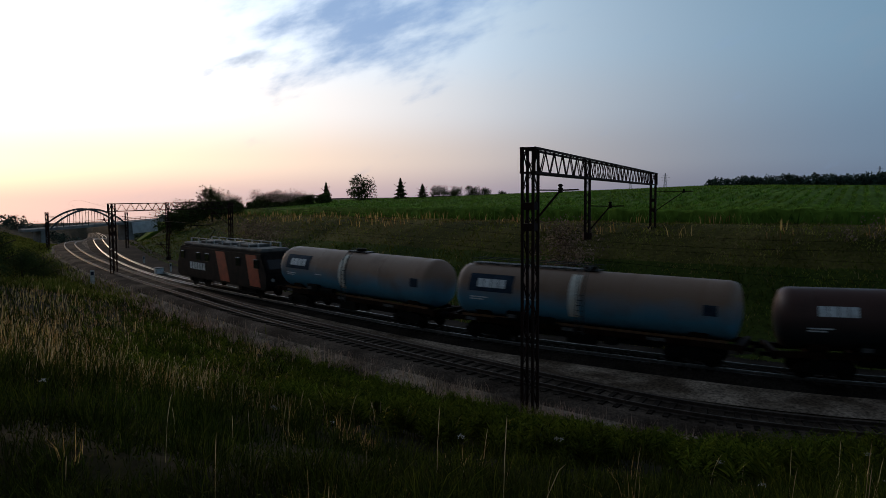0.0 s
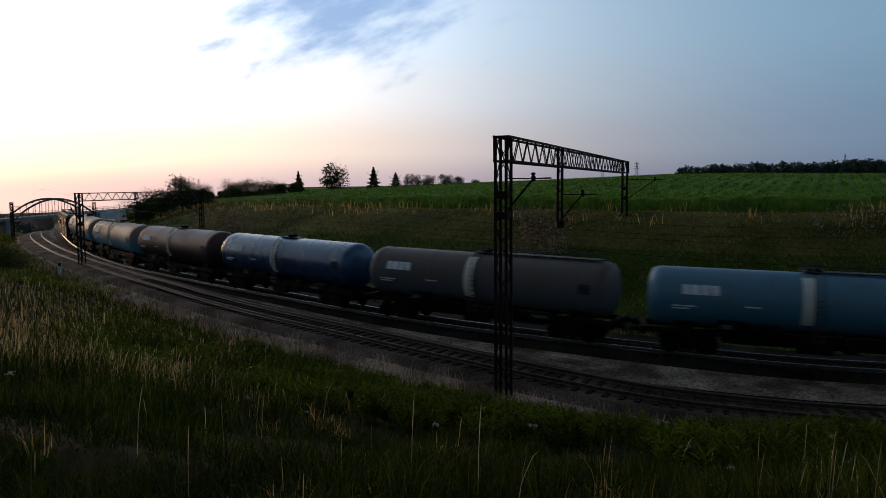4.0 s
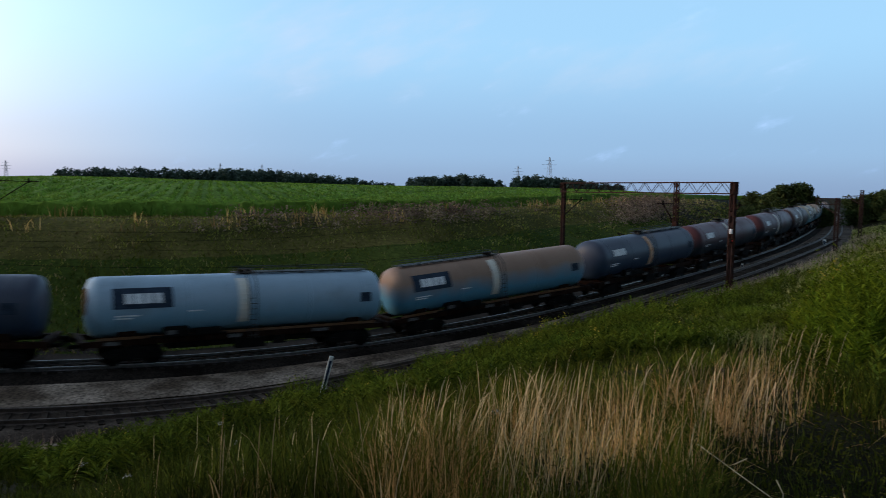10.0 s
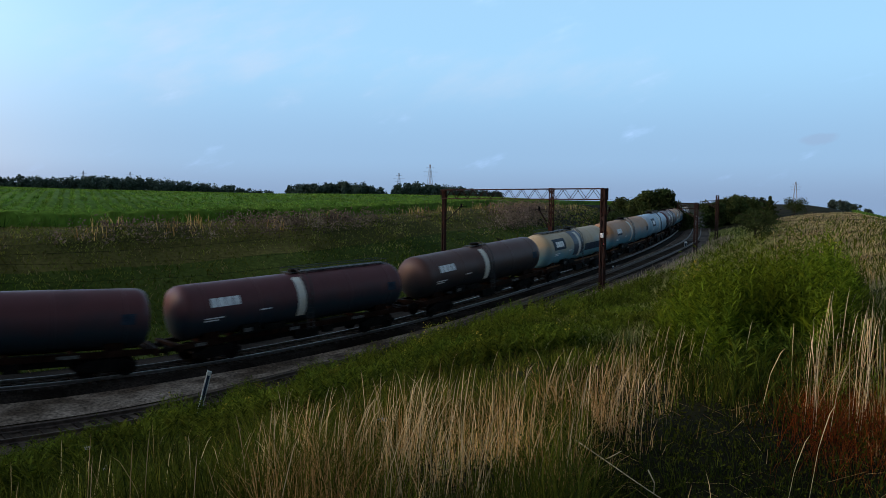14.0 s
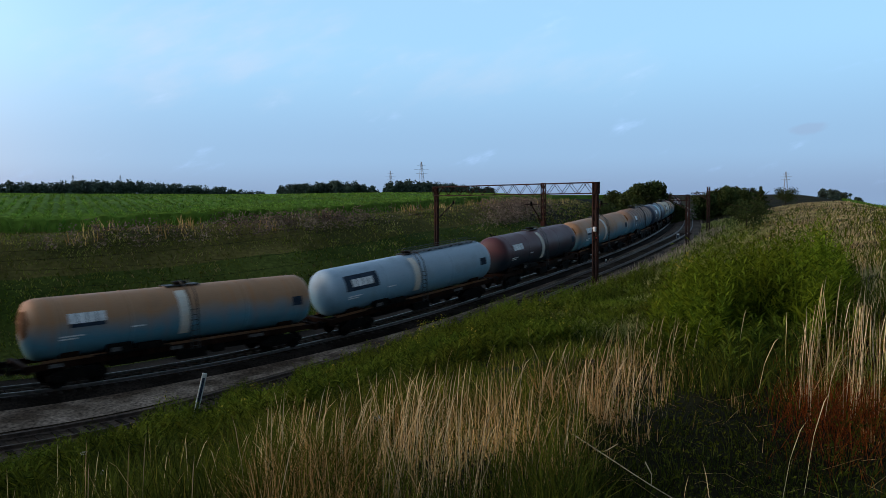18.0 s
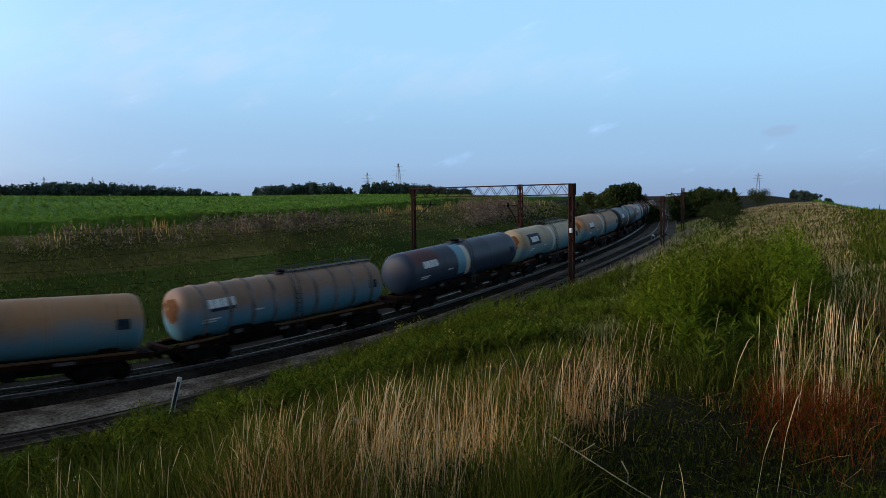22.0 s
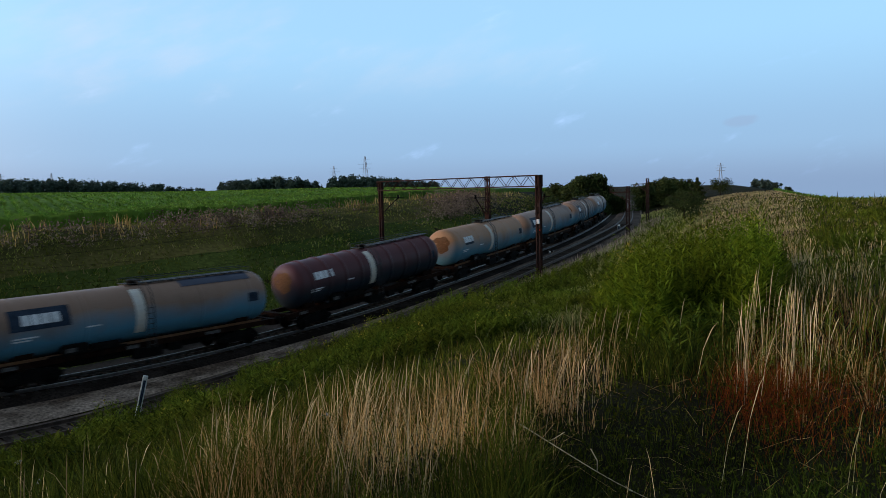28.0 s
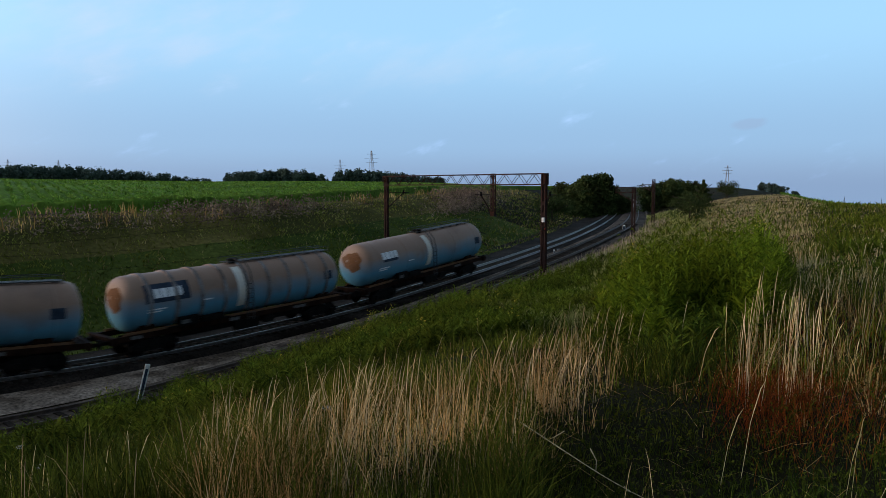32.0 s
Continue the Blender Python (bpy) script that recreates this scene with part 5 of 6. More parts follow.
    k = U(size=len(p)) < 0.85 * straw_zones(yaw, r)[3] + 0.10
    p, r = p[k], r[k]
    plant("ridge_grass", blades(p, U(0.14, 0.36, len(p)), 0.003 + 0.0006 * r, U(0.3, 1.1, len(p))), L_RIDGE, "pale beige grass along the ridge of the bank", "grass")
    # tall stalks with heads
    p, r, yaw, d = scatter(90000, -104, 44, 2.6, 80)
    main, stand, right, ridge, left, mid = straw_zones(yaw, r)
    k = U(size=len(p)) < 0.003 - 0.002 * smooth(-40, -30, yaw) + 0.40 * main * patchy(p, 1.3, 2.0) ** 1.5 + 0.3 * stand + 0.16 * right + 0.16 * ridge + 0.30 * left + 0.15 * mid
    p, r, main, stand = p[k], r[k], main[k], stand[k]
    n = len(p)
    h = 0.30 + 0.38 * U(size=n) + 0.10 * main + 0.75 * stand
    plant("grass_stalks", stalks(p, h, 0.0014 + 0.00032 * r, U(0.03, 0.36, n) * (1 - 0.7 * np.minimum(stand * 2, 1))), L_PALE, "tall pale grass stalks with seed heads", "grass")
    # pale feathery fringe at the foot of the bank
    p, r, yaw, d = scatter(170000, -84, 30, 18, 110)
    k = (d < 5.4) & (U(size=len(p)) < 0.9 * (patchy(p, 0.6, 6.0) > 0.36))
    plant("foot_grass", blades(p[k], U(0.45, 1.0, k.sum()), 0.003 + 0.0005 * r[k], U(0.05, 0.45, k.sum())), L_PLUME, "pale pinkish dry grass along the ballast edge", "grass")
    # reddish patch
    p, r, yaw, d = scatter(60000, -97, -78, 4, 12)
    k = U(size=len(p)) < 0.36 * zone(yaw, r, -85.3, 3.0, 6.6, 0.16) + 0.10 * band(yaw, -97, -82, 2) * band(r, 6, 12, 1.5)
    p, r = p[k], r[k]
    plant("red_sorrel", blades(p, U(0.08, 0.36, len(p)), 0.0014 + 0.0004 * r, U(0.2, 0.9, len(p))), L_RED, "reddish brown sorrel and withered stems", "grass")


def grow_weeds():
    """Leafy upright weeds: a thicket on the brow, clumps along the foot of the bank."""
    U = RNG.uniform
    p, r, yaw, d = scatter(76000, -100, 40, 5.0, 75)
    clump = patchy(p, 0.95, 8.0)
    hump = band(yaw, -85.5, -73.5, 1.4) * band(r, np.interp(yaw, [-85, -78, -74], [10, 8.6, 9.5]), 24, 1.3) * (0.35 + 0.65 * (clump > 0.38))
    foot = band(d, 5.4, 20, 0.8) * band(r, 8.0, 60, 1.0) * band(yaw, -74, -24, 5) * (0.15 + 0.85 * (clump > 0.42))
    other = 0.8 * band(d, 4.2, 19, 1.2) * band(yaw, -34, 24, 5) * (clump > 0.55)
    other += 0.6 * band(yaw, -97, -89, 1.5) * band(r, 16, 60, 3) * (clump > 0.62)
    k = U(size=len(p)) < 0.9 * hump + 0.95 * foot + other
    p, r, yaw, d, hump, foot, clump = p[k], r[k], yaw[k], d[k], hump[k], foot[k], clump[k]
    n = len(p)
    tall = (0.46 + 0.50 * foot * band(d, 2, 12, 3) + 0.75 * hump * smooth(8, 12, r) + 0.2 * hump) * U(0.6, 1.3, n) * (0.7 + 0.5 * clump)
    lean = U(-0.16, 0.16, (n, 2))

    def leaves(sel, n_leaf, narrow):
        geo, q, m = [], p[sel], int(sel.sum())
        for j in range(n_leaf):
            f = 0.12 + 0.88 * (j + U(0, 1, m)) / n_leaf
            a = U(0, 2 * math.pi, m)
            L_ = (0.13 * (1.2 - f) + 0.05) * U(0.7, 1.25, m) * (1 + 0.012 * r[sel])
            root = q + np.stack([lean[sel, 0] * tall[sel] * f, lean[sel, 1] * tall[sel] * f, tall[sel] * f], 1)
            out = np.stack([np.cos(a), np.sin(a), U(0.05, 1.15, m)], 1)
            tip = root + out * L_[:, None]
            sd = np.stack([-np.sin(a), np.cos(a), np.zeros(m)], 1) * (L_ * narrow)[:, None]
            mid = root + out * (L_ * 0.5)[:, None] + np.array([0, 0, 0.12]) * L_[:, None]
            v = np.stack([root, mid + sd, tip, mid - sd], 1)
            i = (np.arange(m) * 4)[:, None]
            geo.append((v.reshape(-1, 3), np.concatenate([i + np.array([[0, 1, 2]]), i + np.array([[0, 2, 3]])], 0)))
        geo.append(blades(q, tall[sel], 0.008 + 0.0006 * r[sel], np.full(m, 0.05)))
        return merge(geo)

    brow = hump > 0.3
    plant("goldenrod_weeds", leaves(brow, 30, 0.10), L_WEED, "leafy green goldenrod standing in a thicket", "weeds")
    plant("mugwort_weeds", leaves(~brow, 24, 0.12), L_MUGWORT, "dark green mugwort clumps along the bank's foot", "weeds")
    y = (U(size=n) < 0.012 + 0.2 * zone(yaw, r, -54.5, 2.0, 24, 0.25) + 0.3 * zone(yaw, r, -75.0, 1.3, 20, 0.25)) & (r > 12)
    q = p[y] + np.stack([lean[y, 0] * tall[y], lean[y, 1] * tall[y], tall[y]], 1)
    q = np.repeat(q, 10, 0) + RNG.normal(size=(len(q) * 10, 3)) * np.array([0.06, 0.06, 0.08])
    plant("yellow_flowers", cards(q, np.full(len(q), 0.028)), L_YELLOW, "small yellow flower sprays on the weeds", "flowers")
    p, r, yaw, d = scatter(16, -62, 30, 6, 14)
    q = p + np.array([0, 0, 1.0]) * U(0.2, 0.45, len(p))[:, None]
    q = np.repeat(q, 26, 0) + RNG.normal(size=(len(q) * 26, 3)) * np.array([0.02, 0.02, 0.01])
    plant("white_flowers", cards(q, np.full(len(q), 0.010)), L_WHITE, "white umbel flowers among the grass", "flowers")


def grow_behind():
    """Shorter grass on the land behind the viewpoint."""
    p, r, yaw, d = scatter(45000, 44, 256, 1.8, 70)
    plant("meadow_grass", blades(p, RNG.uniform(0.12, 0.35, len(p)), 0.005 + 0.0016 * r, RNG.uniform(0.1, 0.8, len(p))), L_GREEN, "green meadow grass on the flat land", "grass")


grow_bank()
grow_weeds()
grow_behind()


def field_points(n, yaw0, yaw1, off0, off1, rmax=140):
    yaw = np.radians(RNG.uniform(yaw0, yaw1, n))
    r = np.exp(RNG.uniform(math.log(26), math.log(rmax), n))
    x, y = -np.sin(yaw) * r, np.cos(yaw) * r
    o = field_off(x, y)
    k = (o > off0) & (o < off1)
    x, y, r, o = x[k], y[k], r[k], o[k]
    return np.stack([x, y, terrain_z(x, y)], 1), r, np.degrees(yaw[k]), o


def build_turf():
    """The turf of the far cutting slope, from the cess path up to the crop."""
    lush = material("lush_turf", (0.042, 0.068, 0.009), 1.0, 0, 0.35, 0.12, 3.0, 0.8, (0.075, 0.09, 0.018))
    dry = material("dry_turf", (0.072, 0.070, 0.015), 1.0, 0, 0.35, 0.12, 3.0, 0.8, (0.145, 0.115, 0.034))
    pts = LINE[300:840]
    d = np.gradient(pts[:, :2], axis=0)
    d /= np.linalg.norm(d, axis=1)[:, None]
    for name, m, offs, label in (("lower_turf", lush, np.linspace(5.0, 17.0, 13), "dark green turf on the lower cutting slope"), ("upper_turf", dry, np.linspace(17.0, 30.0, 14), "olive-brown turf below the crop field")):
        X, Y = pts[:, :1] - d[:, 1:] * offs, pts[:, 1:2] + d[:, :1] * offs
        Z = terrain_z(X.ravel(), Y.ravel()) + 0.07
        n = len(offs)
        i = (np.arange(len(pts) - 1)[:, None] * n + np.arange(n - 1)[None]).ravel()
        tris = np.concatenate([np.stack([i, i + n, i + 1], 1), np.stack([i + 1, i + n, i + n + 1], 1)])
        me = fast_mesh(name, np.stack([X.ravel(), Y.ravel(), Z], 1), tris, m)
        me.polygons.foreach_set("use_smooth", [True] * len(me.polygons))
        tagged(new(name, me), label, "turf", kind="structure")


build_turf()


def grow_far_bank():
    p, r, yaw, o = field_points(230000, -80, 32, 4.8, 29, 190)
    h = (0.12 + 0.22 * RNG.uniform(size=len(p))) * (0.6 + 0.9 * patchy(p, 0.25, 3.0))
    green = RNG.uniform(size=len(p)) > 0.12 + 0.40 * smooth(14, 25, o) * patchy(p, 0.16, 5.0) + 0.3 * smooth(-60, -72, yaw)
    w = 0.010 + 0.0013 * r
    ln = RNG.uniform(0.3, 1.3, len(p))
    lush = green & (o + 5 * patchy(p, 0.2, 7.0) < 18.5)
    plant("lush_grass", blades(p[lush], h[lush] * 1.2, w[lush], ln[lush]), L_BANK_LUSH, "lush dark green grass low on the cutting slope", "grass")
    upper = green & ~lush
    plant("bank_grass", blades(p[upper], h[upper], w[upper], ln[upper]), L_BANK_GREEN, "olive green grass on the cutting slope", "grass")
    dry = ~green
    plant("bank_herbs", blades(p[dry], h[dry] * 1.35, w[dry], ln[dry]), L_BANK, "faded brown herbs and tufts on the cutting slope", "weeds")
    # straw-coloured tufts below the crop, and grey thistle thickets
    p, r, yaw, o = field_points(60000, -72, 20, 21, 29, 190)
    k = RNG.uniform(size=len(p)) < 0.5 * (patchy(p, 0.32, 9.0) > 0.60)
    plant("straw_tufts", blades(p[k], RNG.uniform(0.7, 1.25, k.sum()), 0.012 + 0.001 * r[k], RNG.uniform(0.1, 0.5, k.sum())), L_DRY, "straw-coloured tufts along the field margin", "grass")
    geo = []
    for cy, wy, o0, o1, n, hh in ((-46, 5.5, 20, 26, 1500, 1.4), (-62.5, 2.0, 15, 23, 1500, 1.9), (-34, 5, 20, 25, 500, 1.2), (-9.5, 1.6, 14, 22, 600, 1.7), (14, 1.6, 12, 20, 600, 2.0)):
        q, r, yaw, o = field_points(n * 14, cy - 2 * wy, cy + 2 * wy, o0, o1, 190)
        kk = RNG.uniform(size=len(q)) < np.exp(-((yaw - cy) / wy) ** 2)
        q = q[kk][:n]
        q = np.repeat(q, 7, 0)
        q[:, 2] += RNG.uniform(0.2, 1, len(q)) * hh * RNG.uniform(0.5, 1, len(q))
        q[:, :2] += RNG.normal(size=(len(q), 2)) * 0.25
        geo.append(cards(q, RNG.uniform(0.07, 0.17, len(q))))
    plant("thistle_thicket", merge(geo), L_THISTLE, "greyish thistle and reed thickets on the slope", "weeds")


grow_far_bank()


# ---- the crop field ----
def crop_material():
    m = material("crop_canopy", (0.10, 0.18, 0.020), 0.9, 0, 0.3, 0.05, 1.6, 0.9, (0.155, 0.25, 0.034))
    return m


def build_crop():
    yaws = np.radians(np.arange(-70, 24.01, 0.35))
    r_try = np.geomspace(28, 260, 500)
    r0 = []
    for a in yaws:
        o = field_off(-np.sin(a) * r_try, np.cos(a) * r_try)
        hit = np.nonzero(o > 29)[0]
        r0.append(r_try[hit[0]] if len(hit) else 260)
    r0 = np.array(r0)
    for _ in range(3):
        r0[1:-1] = 0.25 * r0[:-2] + 0.5 * r0[1:-1] + 0.25 * r0[2:]
    nr = 150
    u = np.geomspace(1, 330 / 1.0, nr)
    verts, faces = [], []
    X, Y = [], []
    for a, b in zip(yaws, r0):
        r = b + (u - 1) * (470 - b) / (u[-1] - 1)
        X.append(-np.sin(a) * r)
        Y.append(np.cos(a) * r)
    X, Y = np.array(X), np.array(Y)
    Z = terrain_z(X.ravel(), Y.ravel()).reshape(X.shape)
    rows = np.sin((X * math.cos(-0.52) + Y * math.sin(-0.52)) * 2 * math.pi / 2.6)
    top = Z + 1.12 + 0.09 * rows + RNG.normal(size=Z.shape) * 0.09
    n = len(yaws)
    V = np.concatenate([np.stack([X, Y, top], 2).reshape(-1, 3), np.stack([X[:, 0], Y[:, 0], Z[:, 0] - 0.1], 1)])
    T = []
    i = np.arange(n - 1)[:, None] * nr + np.arange(nr - 1)[None]
    i = i.ravel()
    T = np.concatenate([np.stack([i, i + 1, i + nr], 1), np.stack([i + 1, i + nr + 1, i + nr], 1)])
    s = n * nr + np.arange(n - 1)
    f = np.arange(n - 1) * nr
    T = np.concatenate([T, np.stack([f, f + nr, s], 1), np.stack([f + nr, s + 1, s], 1)])
    tagged(new("crop_canopy", fast_mesh("crop_canopy", V, T, crop_material())), "dense green crop canopy over the hillside", "crop", kind="stuff")
    # leaves standing out of the canopy, in rows, thinning with distance
    q, r, yaw, o = field_points(170000, -70, 23, 28.6, 260, 330)
    ph = (q[:, 0] * math.cos(-0.52) + q[:, 1] * math.sin(-0.52)) / 1.3
    q[:, 0] += (np.round(ph) - ph) * 1.3 * math.cos(-0.52) * 0.7
    q[:, 1] += (np.round(ph) - ph) * 1.3 * math.sin(-0.52) * 0.7
    h = RNG.uniform(0.35, 0.6, len(q))
    q[:, 2] += np.where(o < 31, RNG.uniform(0.0, 1.0, len(q)), 1.0)
    e, er, _, _ = field_points(60000, -70, 23, 28.2, 30.2, 200)
    plant("crop_edge", blades(e, RNG.uniform(0.7, 1.55, len(e)), 0.03 + 0.0011 * er, RNG.uniform(0.15, 0.6, len(e)), 0.5), L_CROP, "tall outer plants along the edge of the crop", "crop")
    plant("crop_plants", blades(q, h, 0.03 + 0.0013 * r, RNG.uniform(0.3, 1.2, len(q)), 0.55), L_CROP, "green crop plants in rows on the field", "crop")


build_crop()


def build_right_field():
    p, r, yaw, d = scatter(90000, -108, -85.5, 60, 420)
    k = r > np.interp(yaw, [-100, -90, -85.5], [70, 110, 170])
    p, r = p[k], r[k]
    plant("field_crop", blades(p, RNG.uniform(0.6, 1.1, len(p)), 0.05 + 0.0022 * r, RNG.uniform(0.3, 1.0, len(p))), L_CROP, "green crop on the field beyond the ridge", "crop")


build_right_field()


# ---- trees, woods ----
def crown_points(n, c, rad, lobes, squash=0.8):
    """Leaf places on and inside a lumpy crown."""
    cs = c + np.clip(RNG.normal(size=(lobes, 3)), -1.5, 1.5) * rad * np.array([0.40, 0.40, 0.36 * squash])
    rs = rad * RNG.uniform(0.32, 0.55, lobes)
    k = RNG.integers(0, lobes, n)
    d = RNG.normal(size=(n, 3))
    d /= np.linalg.norm(d, axis=1)[:, None]
    return cs[k] + d * (rs[k] * RNG.uniform(0.05, 1.0, n) ** 0.5)[:, None] * np.array([1, 1, squash])


def build_tree(x, y, height, spread, label, conical=False, leaves=1500):
    global RNG
    RNG = np.random.default_rng(int(abs(x * 13 + y * 7)))
    z = float(terrain_z(x, y)[0])
    top = tagged(new("tree"), label, "tree", "trees on the skyline")
    bm = bmesh.new()
    r = height * 0.022
    prof = [(-0.3, r * 1.3), (height * 0.3, r), (height * 0.75, r * 0.5), (height * 0.95, 0.03)]
    lathe(bm, prof, "Z", 8)
    for k in range(7):
        a, h0 = k * 2.4, height * (0.25 + 0.08 * k)
        bar(bm, (0, 0, h0), (math.cos(a) * spread * 0.5, math.sin(a) * spread * 0.5, h0 + height * 0.2), r * 0.7)
    part("trunk", bm, M_BARK, top, "dark tapered trunk with limbs", m=pose(x, y, z))
    if conical:
        h = RNG.uniform(0.12, 1.0, leaves)
        rad = spread * 0.72 * (1.03 - h) * RNG.uniform(0.35, 1, leaves) * (0.8 + 0.3 * np.sin(h * 40))
        a = RNG.uniform(0, 2 * math.pi, leaves)
        p = np.stack([np.cos(a) * rad, np.sin(a) * rad, h * height], 1)
    else:
        p = crown_points(leaves, np.array([0, 0, height * 0.55]), spread * 0.62, 30, height / spread * 0.9)
        p[:, 2] = np.clip(p[:, 2], height * 0.1, None)
    part("crown", fast_mesh("crown", *cards(p, RNG.uniform(0.5, 1.0, leaves) * height * (0.026 if leaves > 5000 else 0.042)), L_TREE), None, top, "dense dark foliage", m=pose(x, y, z))
    return top


def at(yaw, r):
    return -math.sin(radians(yaw)) * r, math.cos(radians(yaw)) * r


for yaw, r, h, s, con, lab in ((9.0, 250, 7.6, 3.4, True, "narrow dark conifer on the skyline"), (6.3, 250, 9.0, 8.2, False, "broad bushy tree on the skyline"), (3.3, 250, 8.0, 4.4, True, "pointed dark spruce on the skyline"),
                             (1.6, 255, 6.0, 4.6, True, "small pointed tree on the skyline"), (0.3, 255, 5.2, 5.5, False, "low round tree on the skyline"), (-0.9, 260, 4.6, 5.5, False, "low round tree on the skyline"),
                             (-2.3, 262, 4.8, 5.0, False, "bushy tree on the skyline"), (-3.2, 262, 4.0, 4.4, False, "small shrubby tree on the skyline"), (-4.6, 262, 2.6, 3.0, False, "small round bush on the skyline"),
                             (20.3, 150, 4.8, 5.6, False, "dark leafy tree behind the portal"), (18.9, 150, 5.6, 6.4, False, "leafy tree behind the portal"), (17.4, 150, 6.6, 6.0, False, "tall leafy tree behind the portal"), (16.2, 155, 4.6, 5.4, False, "leafy tree behind the portal"), (13.4, 165, 5.2, 6.4, False, "bushy tree at the field's edge"), (11.9, 170, 4.6, 6.4, False, "bushy tree at the field's edge"), (10.7, 180, 4.0, 6.4, False, "low bushy tree at the field's edge"),
                             (32.4, 64, 4.4, 5.4, False, "dark bushy tree on the bank"), (29.9, 70, 2.6, 3.4, False, "dark shrub on the bank"), (28.6, 74, 2.2, 3.0, False, "low dark shrub beside the track"),
                             (-69.3, 120, 4.6, 5.0, False, "dark reddish bush on the cutting edge"), (-79.4, 95, 3.4, 4.4, False, "dark round bush on the ridge"), (-80.3, 120, 4.6, 3.4, True, "small pointed tree on the ridge"), (-81.9, 150, 3.4, 4.0, False, "bush on the ridge"),
                             (10.5, 62, 2.0, 2.8, False, "dark shrub on the cutting slope")):
    x, y = at(yaw, r)
    build_tree(x, y, h, s, lab, con, 8000 if r < 80 else 3000)


def build_wood(name, yaw0, yaw1, r, heights, label, n=5200, mat=None, base=None, leaf=0.085):
    """A strip of woodland far off: an uneven row of crowns with gaps and stems."""
    global RNG
    RNG = np.random.default_rng(int(abs(yaw0 * 31 + r)))
    geo = []
    m = max(5, int((yaw1 - yaw0) * math.radians(1) * r / 2.3))
    for i in range(m):
        u = (i + RNG.uniform(-0.4, 0.4)) / m
        yaw = yaw0 + (yaw1 - yaw0) * u
        rr = r + RNG.uniform(-12, 12)
        x, y = at(yaw, rr)
        h = np.interp(u, np.linspace(0, 1, len(heights)), heights) * RNG.uniform(0.92, 1.07)
        z = float(terrain_z(x, y)[0]) if base is None else base
        k = n // m
        p = crown_points(k, np.array([x, y, z + h * 0.52]), h * 0.52, 11, 0.9)
        low = RNG.uniform(size=k) < 0.45
        p[low, 2] = z + RNG.uniform(0, 0.5, low.sum()) * h
        p[:, 2] = np.maximum(p[:, 2], z)
        geo.append(cards(p, RNG.uniform(0.5, 1.0, k) * leaf * h + 0.1))
    tagged(new(name, fast_mesh(name, *merge(geo), mat or L_TREE_HAZED)), label, "woodland", kind="stuff")


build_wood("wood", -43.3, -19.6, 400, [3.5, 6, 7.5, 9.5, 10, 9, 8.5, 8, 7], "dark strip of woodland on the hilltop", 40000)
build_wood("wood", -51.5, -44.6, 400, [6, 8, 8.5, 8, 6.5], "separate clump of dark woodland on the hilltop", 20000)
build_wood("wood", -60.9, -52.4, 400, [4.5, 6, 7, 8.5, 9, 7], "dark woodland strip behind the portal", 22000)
build_wood("wood", -74.0, -69.6, 150, [5.4, 8.6, 9.2, 8.0, 5.0], "rounded dark copse beside the line", 36000, L_TREE, None, 0.035)
build_wood("wood", -79.6, -75.8, 165, [4.6, 6.4, 6.6, 5.4, 3.6], "dark copse where the line curves away", 28000, L_TREE, None, 0.04)
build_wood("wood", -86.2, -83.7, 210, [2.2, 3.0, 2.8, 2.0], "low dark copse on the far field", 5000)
build_wood("wood", 9.5, 20.5, 190, [4.4, 3.2, 3.4, 4.0, 4.6, 4.8, 4.2], "dark hedge and trees along the field", 32000, L_TREE, None, 0.05)
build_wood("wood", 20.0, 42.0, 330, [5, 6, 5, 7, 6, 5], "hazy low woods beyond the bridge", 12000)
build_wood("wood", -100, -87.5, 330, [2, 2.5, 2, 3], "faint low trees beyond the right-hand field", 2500)


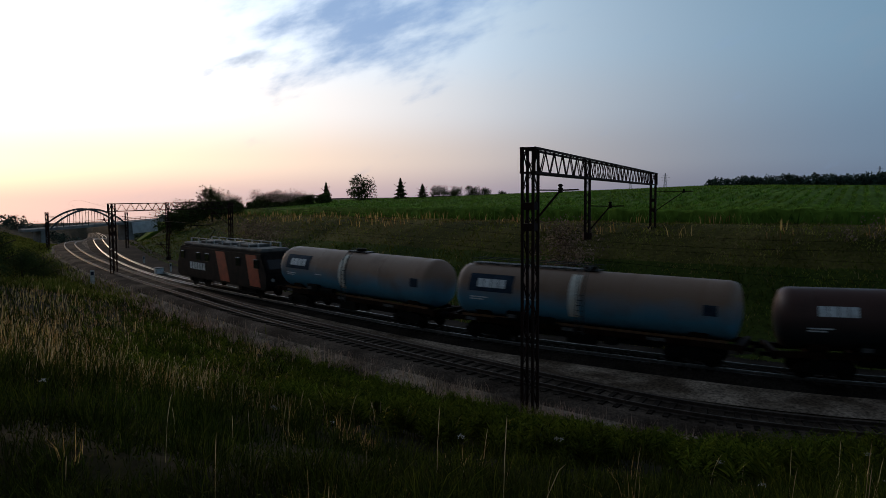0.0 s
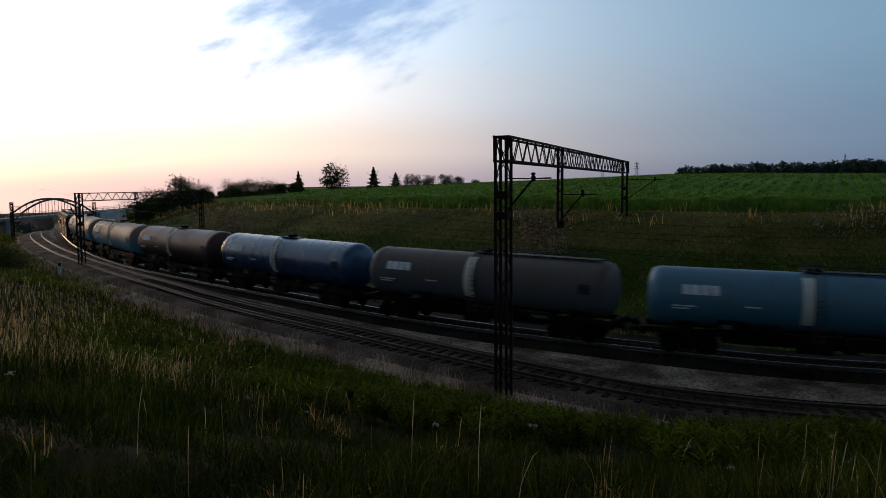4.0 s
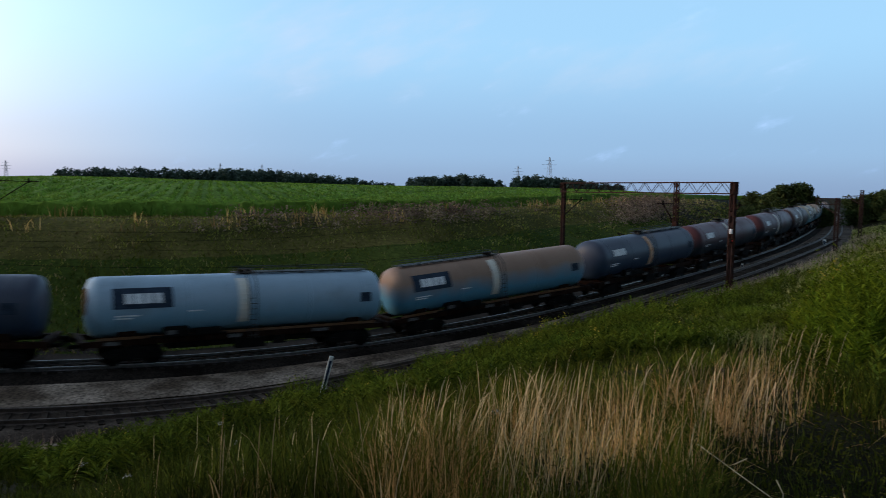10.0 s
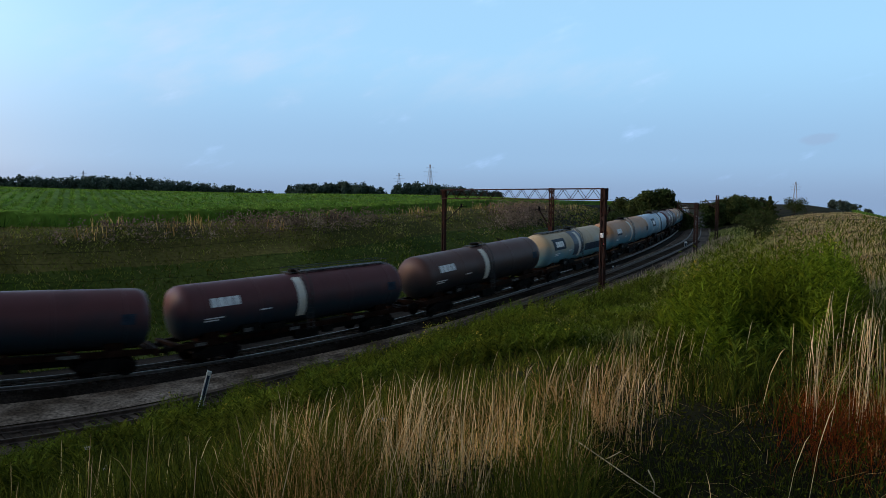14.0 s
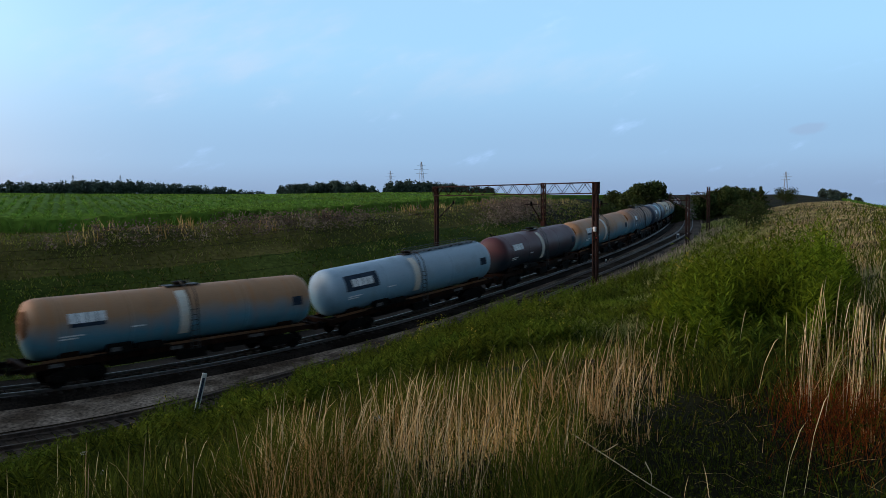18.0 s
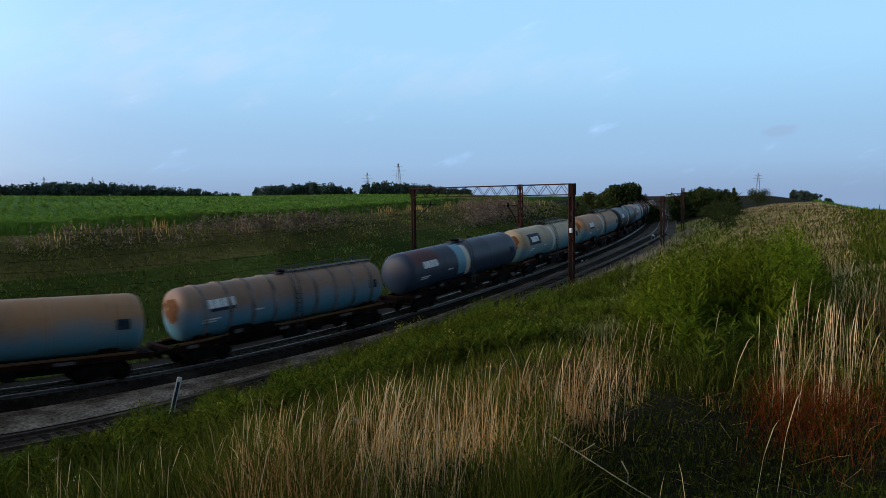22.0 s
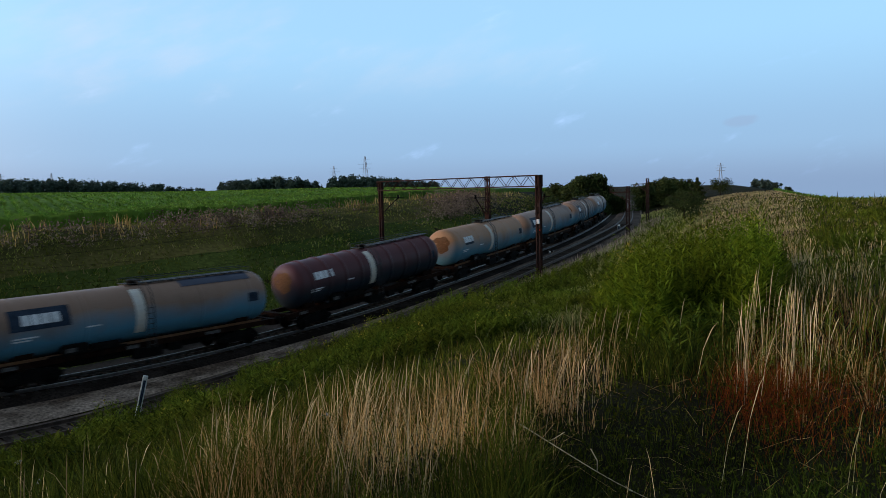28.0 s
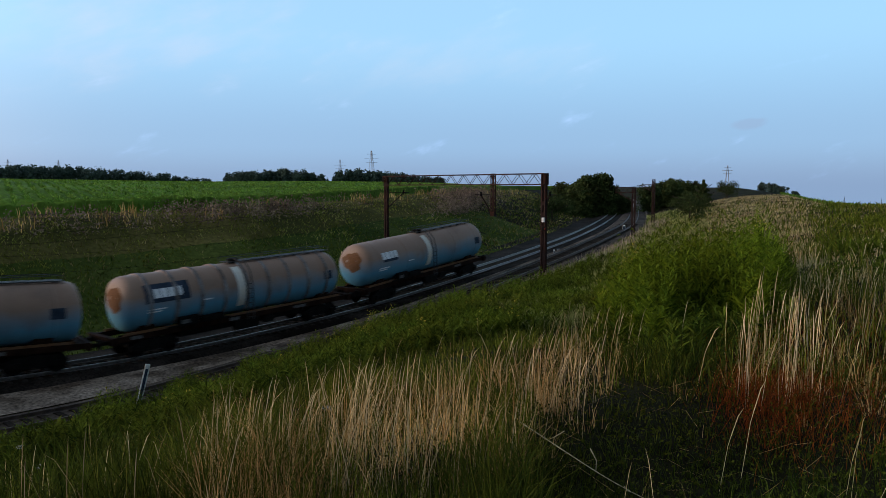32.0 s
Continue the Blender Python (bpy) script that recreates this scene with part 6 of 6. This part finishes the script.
# ---- the road bridge ----
def build_bridge():
    conc = material("bridge_concrete", (0.42, 0.42, 0.41), 0.85, 0, 0.25, 0.6, 8, 0.2, (0.22, 0.22, 0.21))
    pale = material("pale_wall_render", (0.72, 0.73, 0.74), 0.85, 0, 0.15, 0.6, 8, 0.1)
    steel = material("bridge_steel", (0.10, 0.115, 0.12), 0.6, 0.3, 0.2, 1, 12, 0.1)
    a, b = Vector((*at(29.6, 235), -1.6)), Vector((*at(20.6, 246), 0.5))
    ax = (b - a).normalized()
    cr = Vector((-ax.y, ax.x, 0))
    top = tagged(new("road_bridge"), "grey tied-arch road bridge over the railway", "bridge")
    up = Vector((0, 0, 1))
    bm = bmesh.new()
    bar(bm, a + cr * 4.0, b + cr * 4.0, 9.0, 0.7)
    part("deck", bm, conc, top, "concrete deck")
    L_ = (b - a).length
    for s in (-0.4, 8.4):
        bm = bmesh.new()
        pts = [a + ax * (L_ * (0.16 + 0.52 * i / 24)) + cr * s + up * (4.9 * math.sin(math.pi * i / 24) ** 0.8) for i in range(25)]
        rings = [[bm.verts.new(p + cr * i * 0.25 + up * (j * 0.28)) for i, j in ((-1, -1), (1, -1), (1, 1), (-1, 1))] for p in pts]
        for r0, r1 in zip(rings, rings[1:]):
            for i in range(4):
                bm.faces.new((r0[i], r0[(i + 1) % 4], r1[(i + 1) % 4], r1[i]))
        bm.faces.new(rings[0][::-1])
        bm.faces.new(rings[-1])
        bmesh.ops.recalc_face_normals(bm, faces=bm.faces[:])
        part("arch", bm, steel, top, "steel arch rib")
        for i in range(2, 23, 2):
            bm = bmesh.new()
            u = 0.16 + 0.52 * i / 24
            bar(bm, a + ax * (L_ * u) + cr * s, pts[i], 0.12)
            part("hanger", bm, steel, top)
        bm = bmesh.new()
        for z in (0.75, 1.3):
            bar(bm, a + cr * s + up * z, b + cr * s + up * z, 0.08)
        for i in range(25):
            p = a + ax * (L_ * i / 24) + cr * s
            bar(bm, p + up * 0.3, p + up * 1.3, 0.08)
        part("parapet", bm, steel, top)
    for u in (0.12, 0.72):
        p = a + ax * (L_ * u) + cr * 4.0
        zb = float(terrain_z(p.x, p.y)[0]) - 0.5
        bm = bmesh.new()
        bar(bm, Vector((p.x, p.y, min(zb, p.z - 2.0))), p - up * 0.3, 1.8, 9.2, tuple(cr))
        part("abutment", bm, conc, top, "pale concrete abutment")
    p, q = a + ax * (L_ * 0.73) - cr * 0.7, a + ax * (L_ * 0.92) - cr * 0.7
    bm = bmesh.new()
    bar(bm, p - up * 1.6, q - up * 1.4, 0.6, 3.4)
    part("wing_wall", bm, pale, top, "pale retaining wall")


build_bridge()


# ---- power pylons far off ----
def build_pylon(yaw, r, height, base):
    x, y = at(yaw, r)
    top = tagged(new("power_pylon"), "thin grey lattice power pylon on the horizon", "pylon", "power pylons on the horizon")
    # steel colour lightened towards blue to paint in the haze
    steel = bpy.data.materials.get("hazed_pylon_steel") or material("hazed_pylon_steel", (0.34, 0.38, 0.44), 0.7, 0.1, 0.2, 1, 10, 0)
    bm = bmesh.new()
    w = height * 0.09
    for i, j in ((-1, -1), (1, -1), (1, 1), (-1, 1)):
        bar(bm, (i * w, j * w, 0), (i * w * 0.12, j * w * 0.12, height), 0.22)
    for k in range(6):
        z0, z1 = height * k / 6, height * (k + 1) / 6
        f0, f1 = w * (1 - 0.88 * k / 6), w * (1 - 0.88 * (k + 1) / 6)
        bar(bm, (-f0, -f0, z0), (f1, -f1, z1), 0.14)
        bar(bm, (f0, -f0, z0), (-f1, -f1, z1), 0.14)
    part("tower", bm, steel, top, m=pose(x, y, base))
    for z, l in ((0.66, 0.17), (0.78, 0.22), (0.90, 0.13)):
        bm = bmesh.new()
        bar(bm, (-height * l, 0, z * height), (height * l, 0, z * height), 0.2)
        part("crossarm", bm, steel, top, m=pose(x, y, base, 0, 0, yaw))


for yaw, r, h, base in ((-55.4, 640, 27, 12.0), (-53.0, 900, 28, 13.0), (-16.7, 640, 16, 10.0), (-14.2, 900, 18, 10), (-11.0, 900, 15, 10), (-81.9, 420, 15, 4), (-30.5, 900, 22, 15), (-33.5, 900, 22, 15)):
    x, y = at(yaw, r)
    build_pylon(yaw, r, h + base - float(terrain_z(x, y)[0]), float(terrain_z(x, y)[0]) - 0.3)


# ---- line-side posts, boxes ----
M_WHITE = material("weathered_white_concrete", (0.66, 0.66, 0.63), 0.85, 0, 0.25, 3, 20, 0.3)


def build_post(yaw, r, height, width, tilt, label, name="marker_post", cat="post", face=(0.7, 0.92, 0.4)):
    x, y = at(yaw, r)
    z = float(terrain_z(x, y)[0])
    top = tagged(new(name), label, cat)
    top.matrix_basis = pose(x, y, z, tilt, 0, 90 + yaw)
    bm = bmesh.new()
    box(bm, -0.04, 0.04, -width / 2, width / 2, -0.3, height, 0.012)
    part("post", bm, M_WHITE, top)
    bm = bmesh.new()
    box(bm, -0.05, -0.042, -width * face[2], width * face[2], height * face[0], height * face[1])
    part("plate", bm, M_PANEL, top, "dark faded plate")
    return top


build_post(-37.6, 27.6, 2.3, 0.17, 14, "leaning grey-white marker post with dark recessed face", face=(0.0, 0.93, 0.26))
build_post(-74.7, 92, 2.0, 0.3, 0, "pale marker post beside the near track")
build_post(-69.5, 70, 1.6, 0.16, 0, "small white line-side post")
build_post(25.6, 74, 1.5, 0.35, 0, "small white kilometre post by the rails")
build_post(20.4, 88, 1.2, 0.2, 0, "white line-side post on the slope")
build_post(22.2, 98, 1.2, 0.2, 0, "white line-side post near the bridge")


def build_cabinet(yaw, r, label):
    x, y = at(yaw, r)
    z = float(terrain_z(x, y)[0])
    top = tagged(new("signal_cabinet"), label, "cabinet")
    top.matrix_basis = pose(x, y, z, 0, 0, yaw + 20)
    bm = bmesh.new()
    box(bm, -0.4, 0.4, -0.3, 0.3, -0.1, 1.05, 0.03)
    part("housing", bm, M_WHITE, top)
    bm = bmesh.new()
    box(bm, -0.46, 0.46, -0.36, 0.36, 1.05, 1.12, 0.02)
    part("lid", bm, M_WALK, top)
    bm = bmesh.new()
    box(bm, -0.34, 0.34, -0.315, -0.302, 0.1, 0.95)
    part("door", bm, M_MARK, top)


build_cabinet(21.2, 84, "white metal signal cabinet beside the track")
build_cabinet(-70.1, 75, "grey metal cabinet beside the far track")


def build_branch():
    """A withered stem with side twigs lying in the grass."""
    top = tagged(new("fallen_stem"), "pale withered stem with twigs lying in grass", "branch")
    m = material("bleached_stem", (0.42, 0.33, 0.2), 0.85, 0, 0.3, 6, 40, 0.3)
    pts = []
    for i in range(9):
        u = i / 8
        x, y = (1 - u) * at(-67.0, 5.0)[0] + u * at(-77.5, 3.9)[0], (1 - u) * at(-67.0, 5.0)[1] + u * at(-77.5, 3.9)[1]
        pts.append(Vector((x, y, float(terrain_z(x, y)[0]) + 0.17 - 0.05 * u + 0.008 * math.sin(u * 5.0))))
    bm = bmesh.new()
    for i, (a, b) in enumerate(zip(pts, pts[1:])):
        bar(bm, a, b, 0.006 - 0.0004 * i)
    part("stem", bm, m, top)
    for i in (2, 5, 7):
        a = random.uniform(0, 6.28)
        bm = bmesh.new()
        e = pts[i] + Vector((math.cos(a) * 0.05, math.sin(a) * 0.05, random.uniform(0.01, 0.05)))
        bar(bm, pts[i], e, 0.004)
        bar(bm, e, e + Vector((math.cos(a + 0.6) * 0.07, math.sin(a + 0.6) * 0.07, 0.05)), 0.005)
        part("twig", bm, m, top)


build_branch()


# ---- movement ----
def motions():
    for thing, offset, half in TRAIN:
        walk(thing, train_rows(offset, half))


motions()
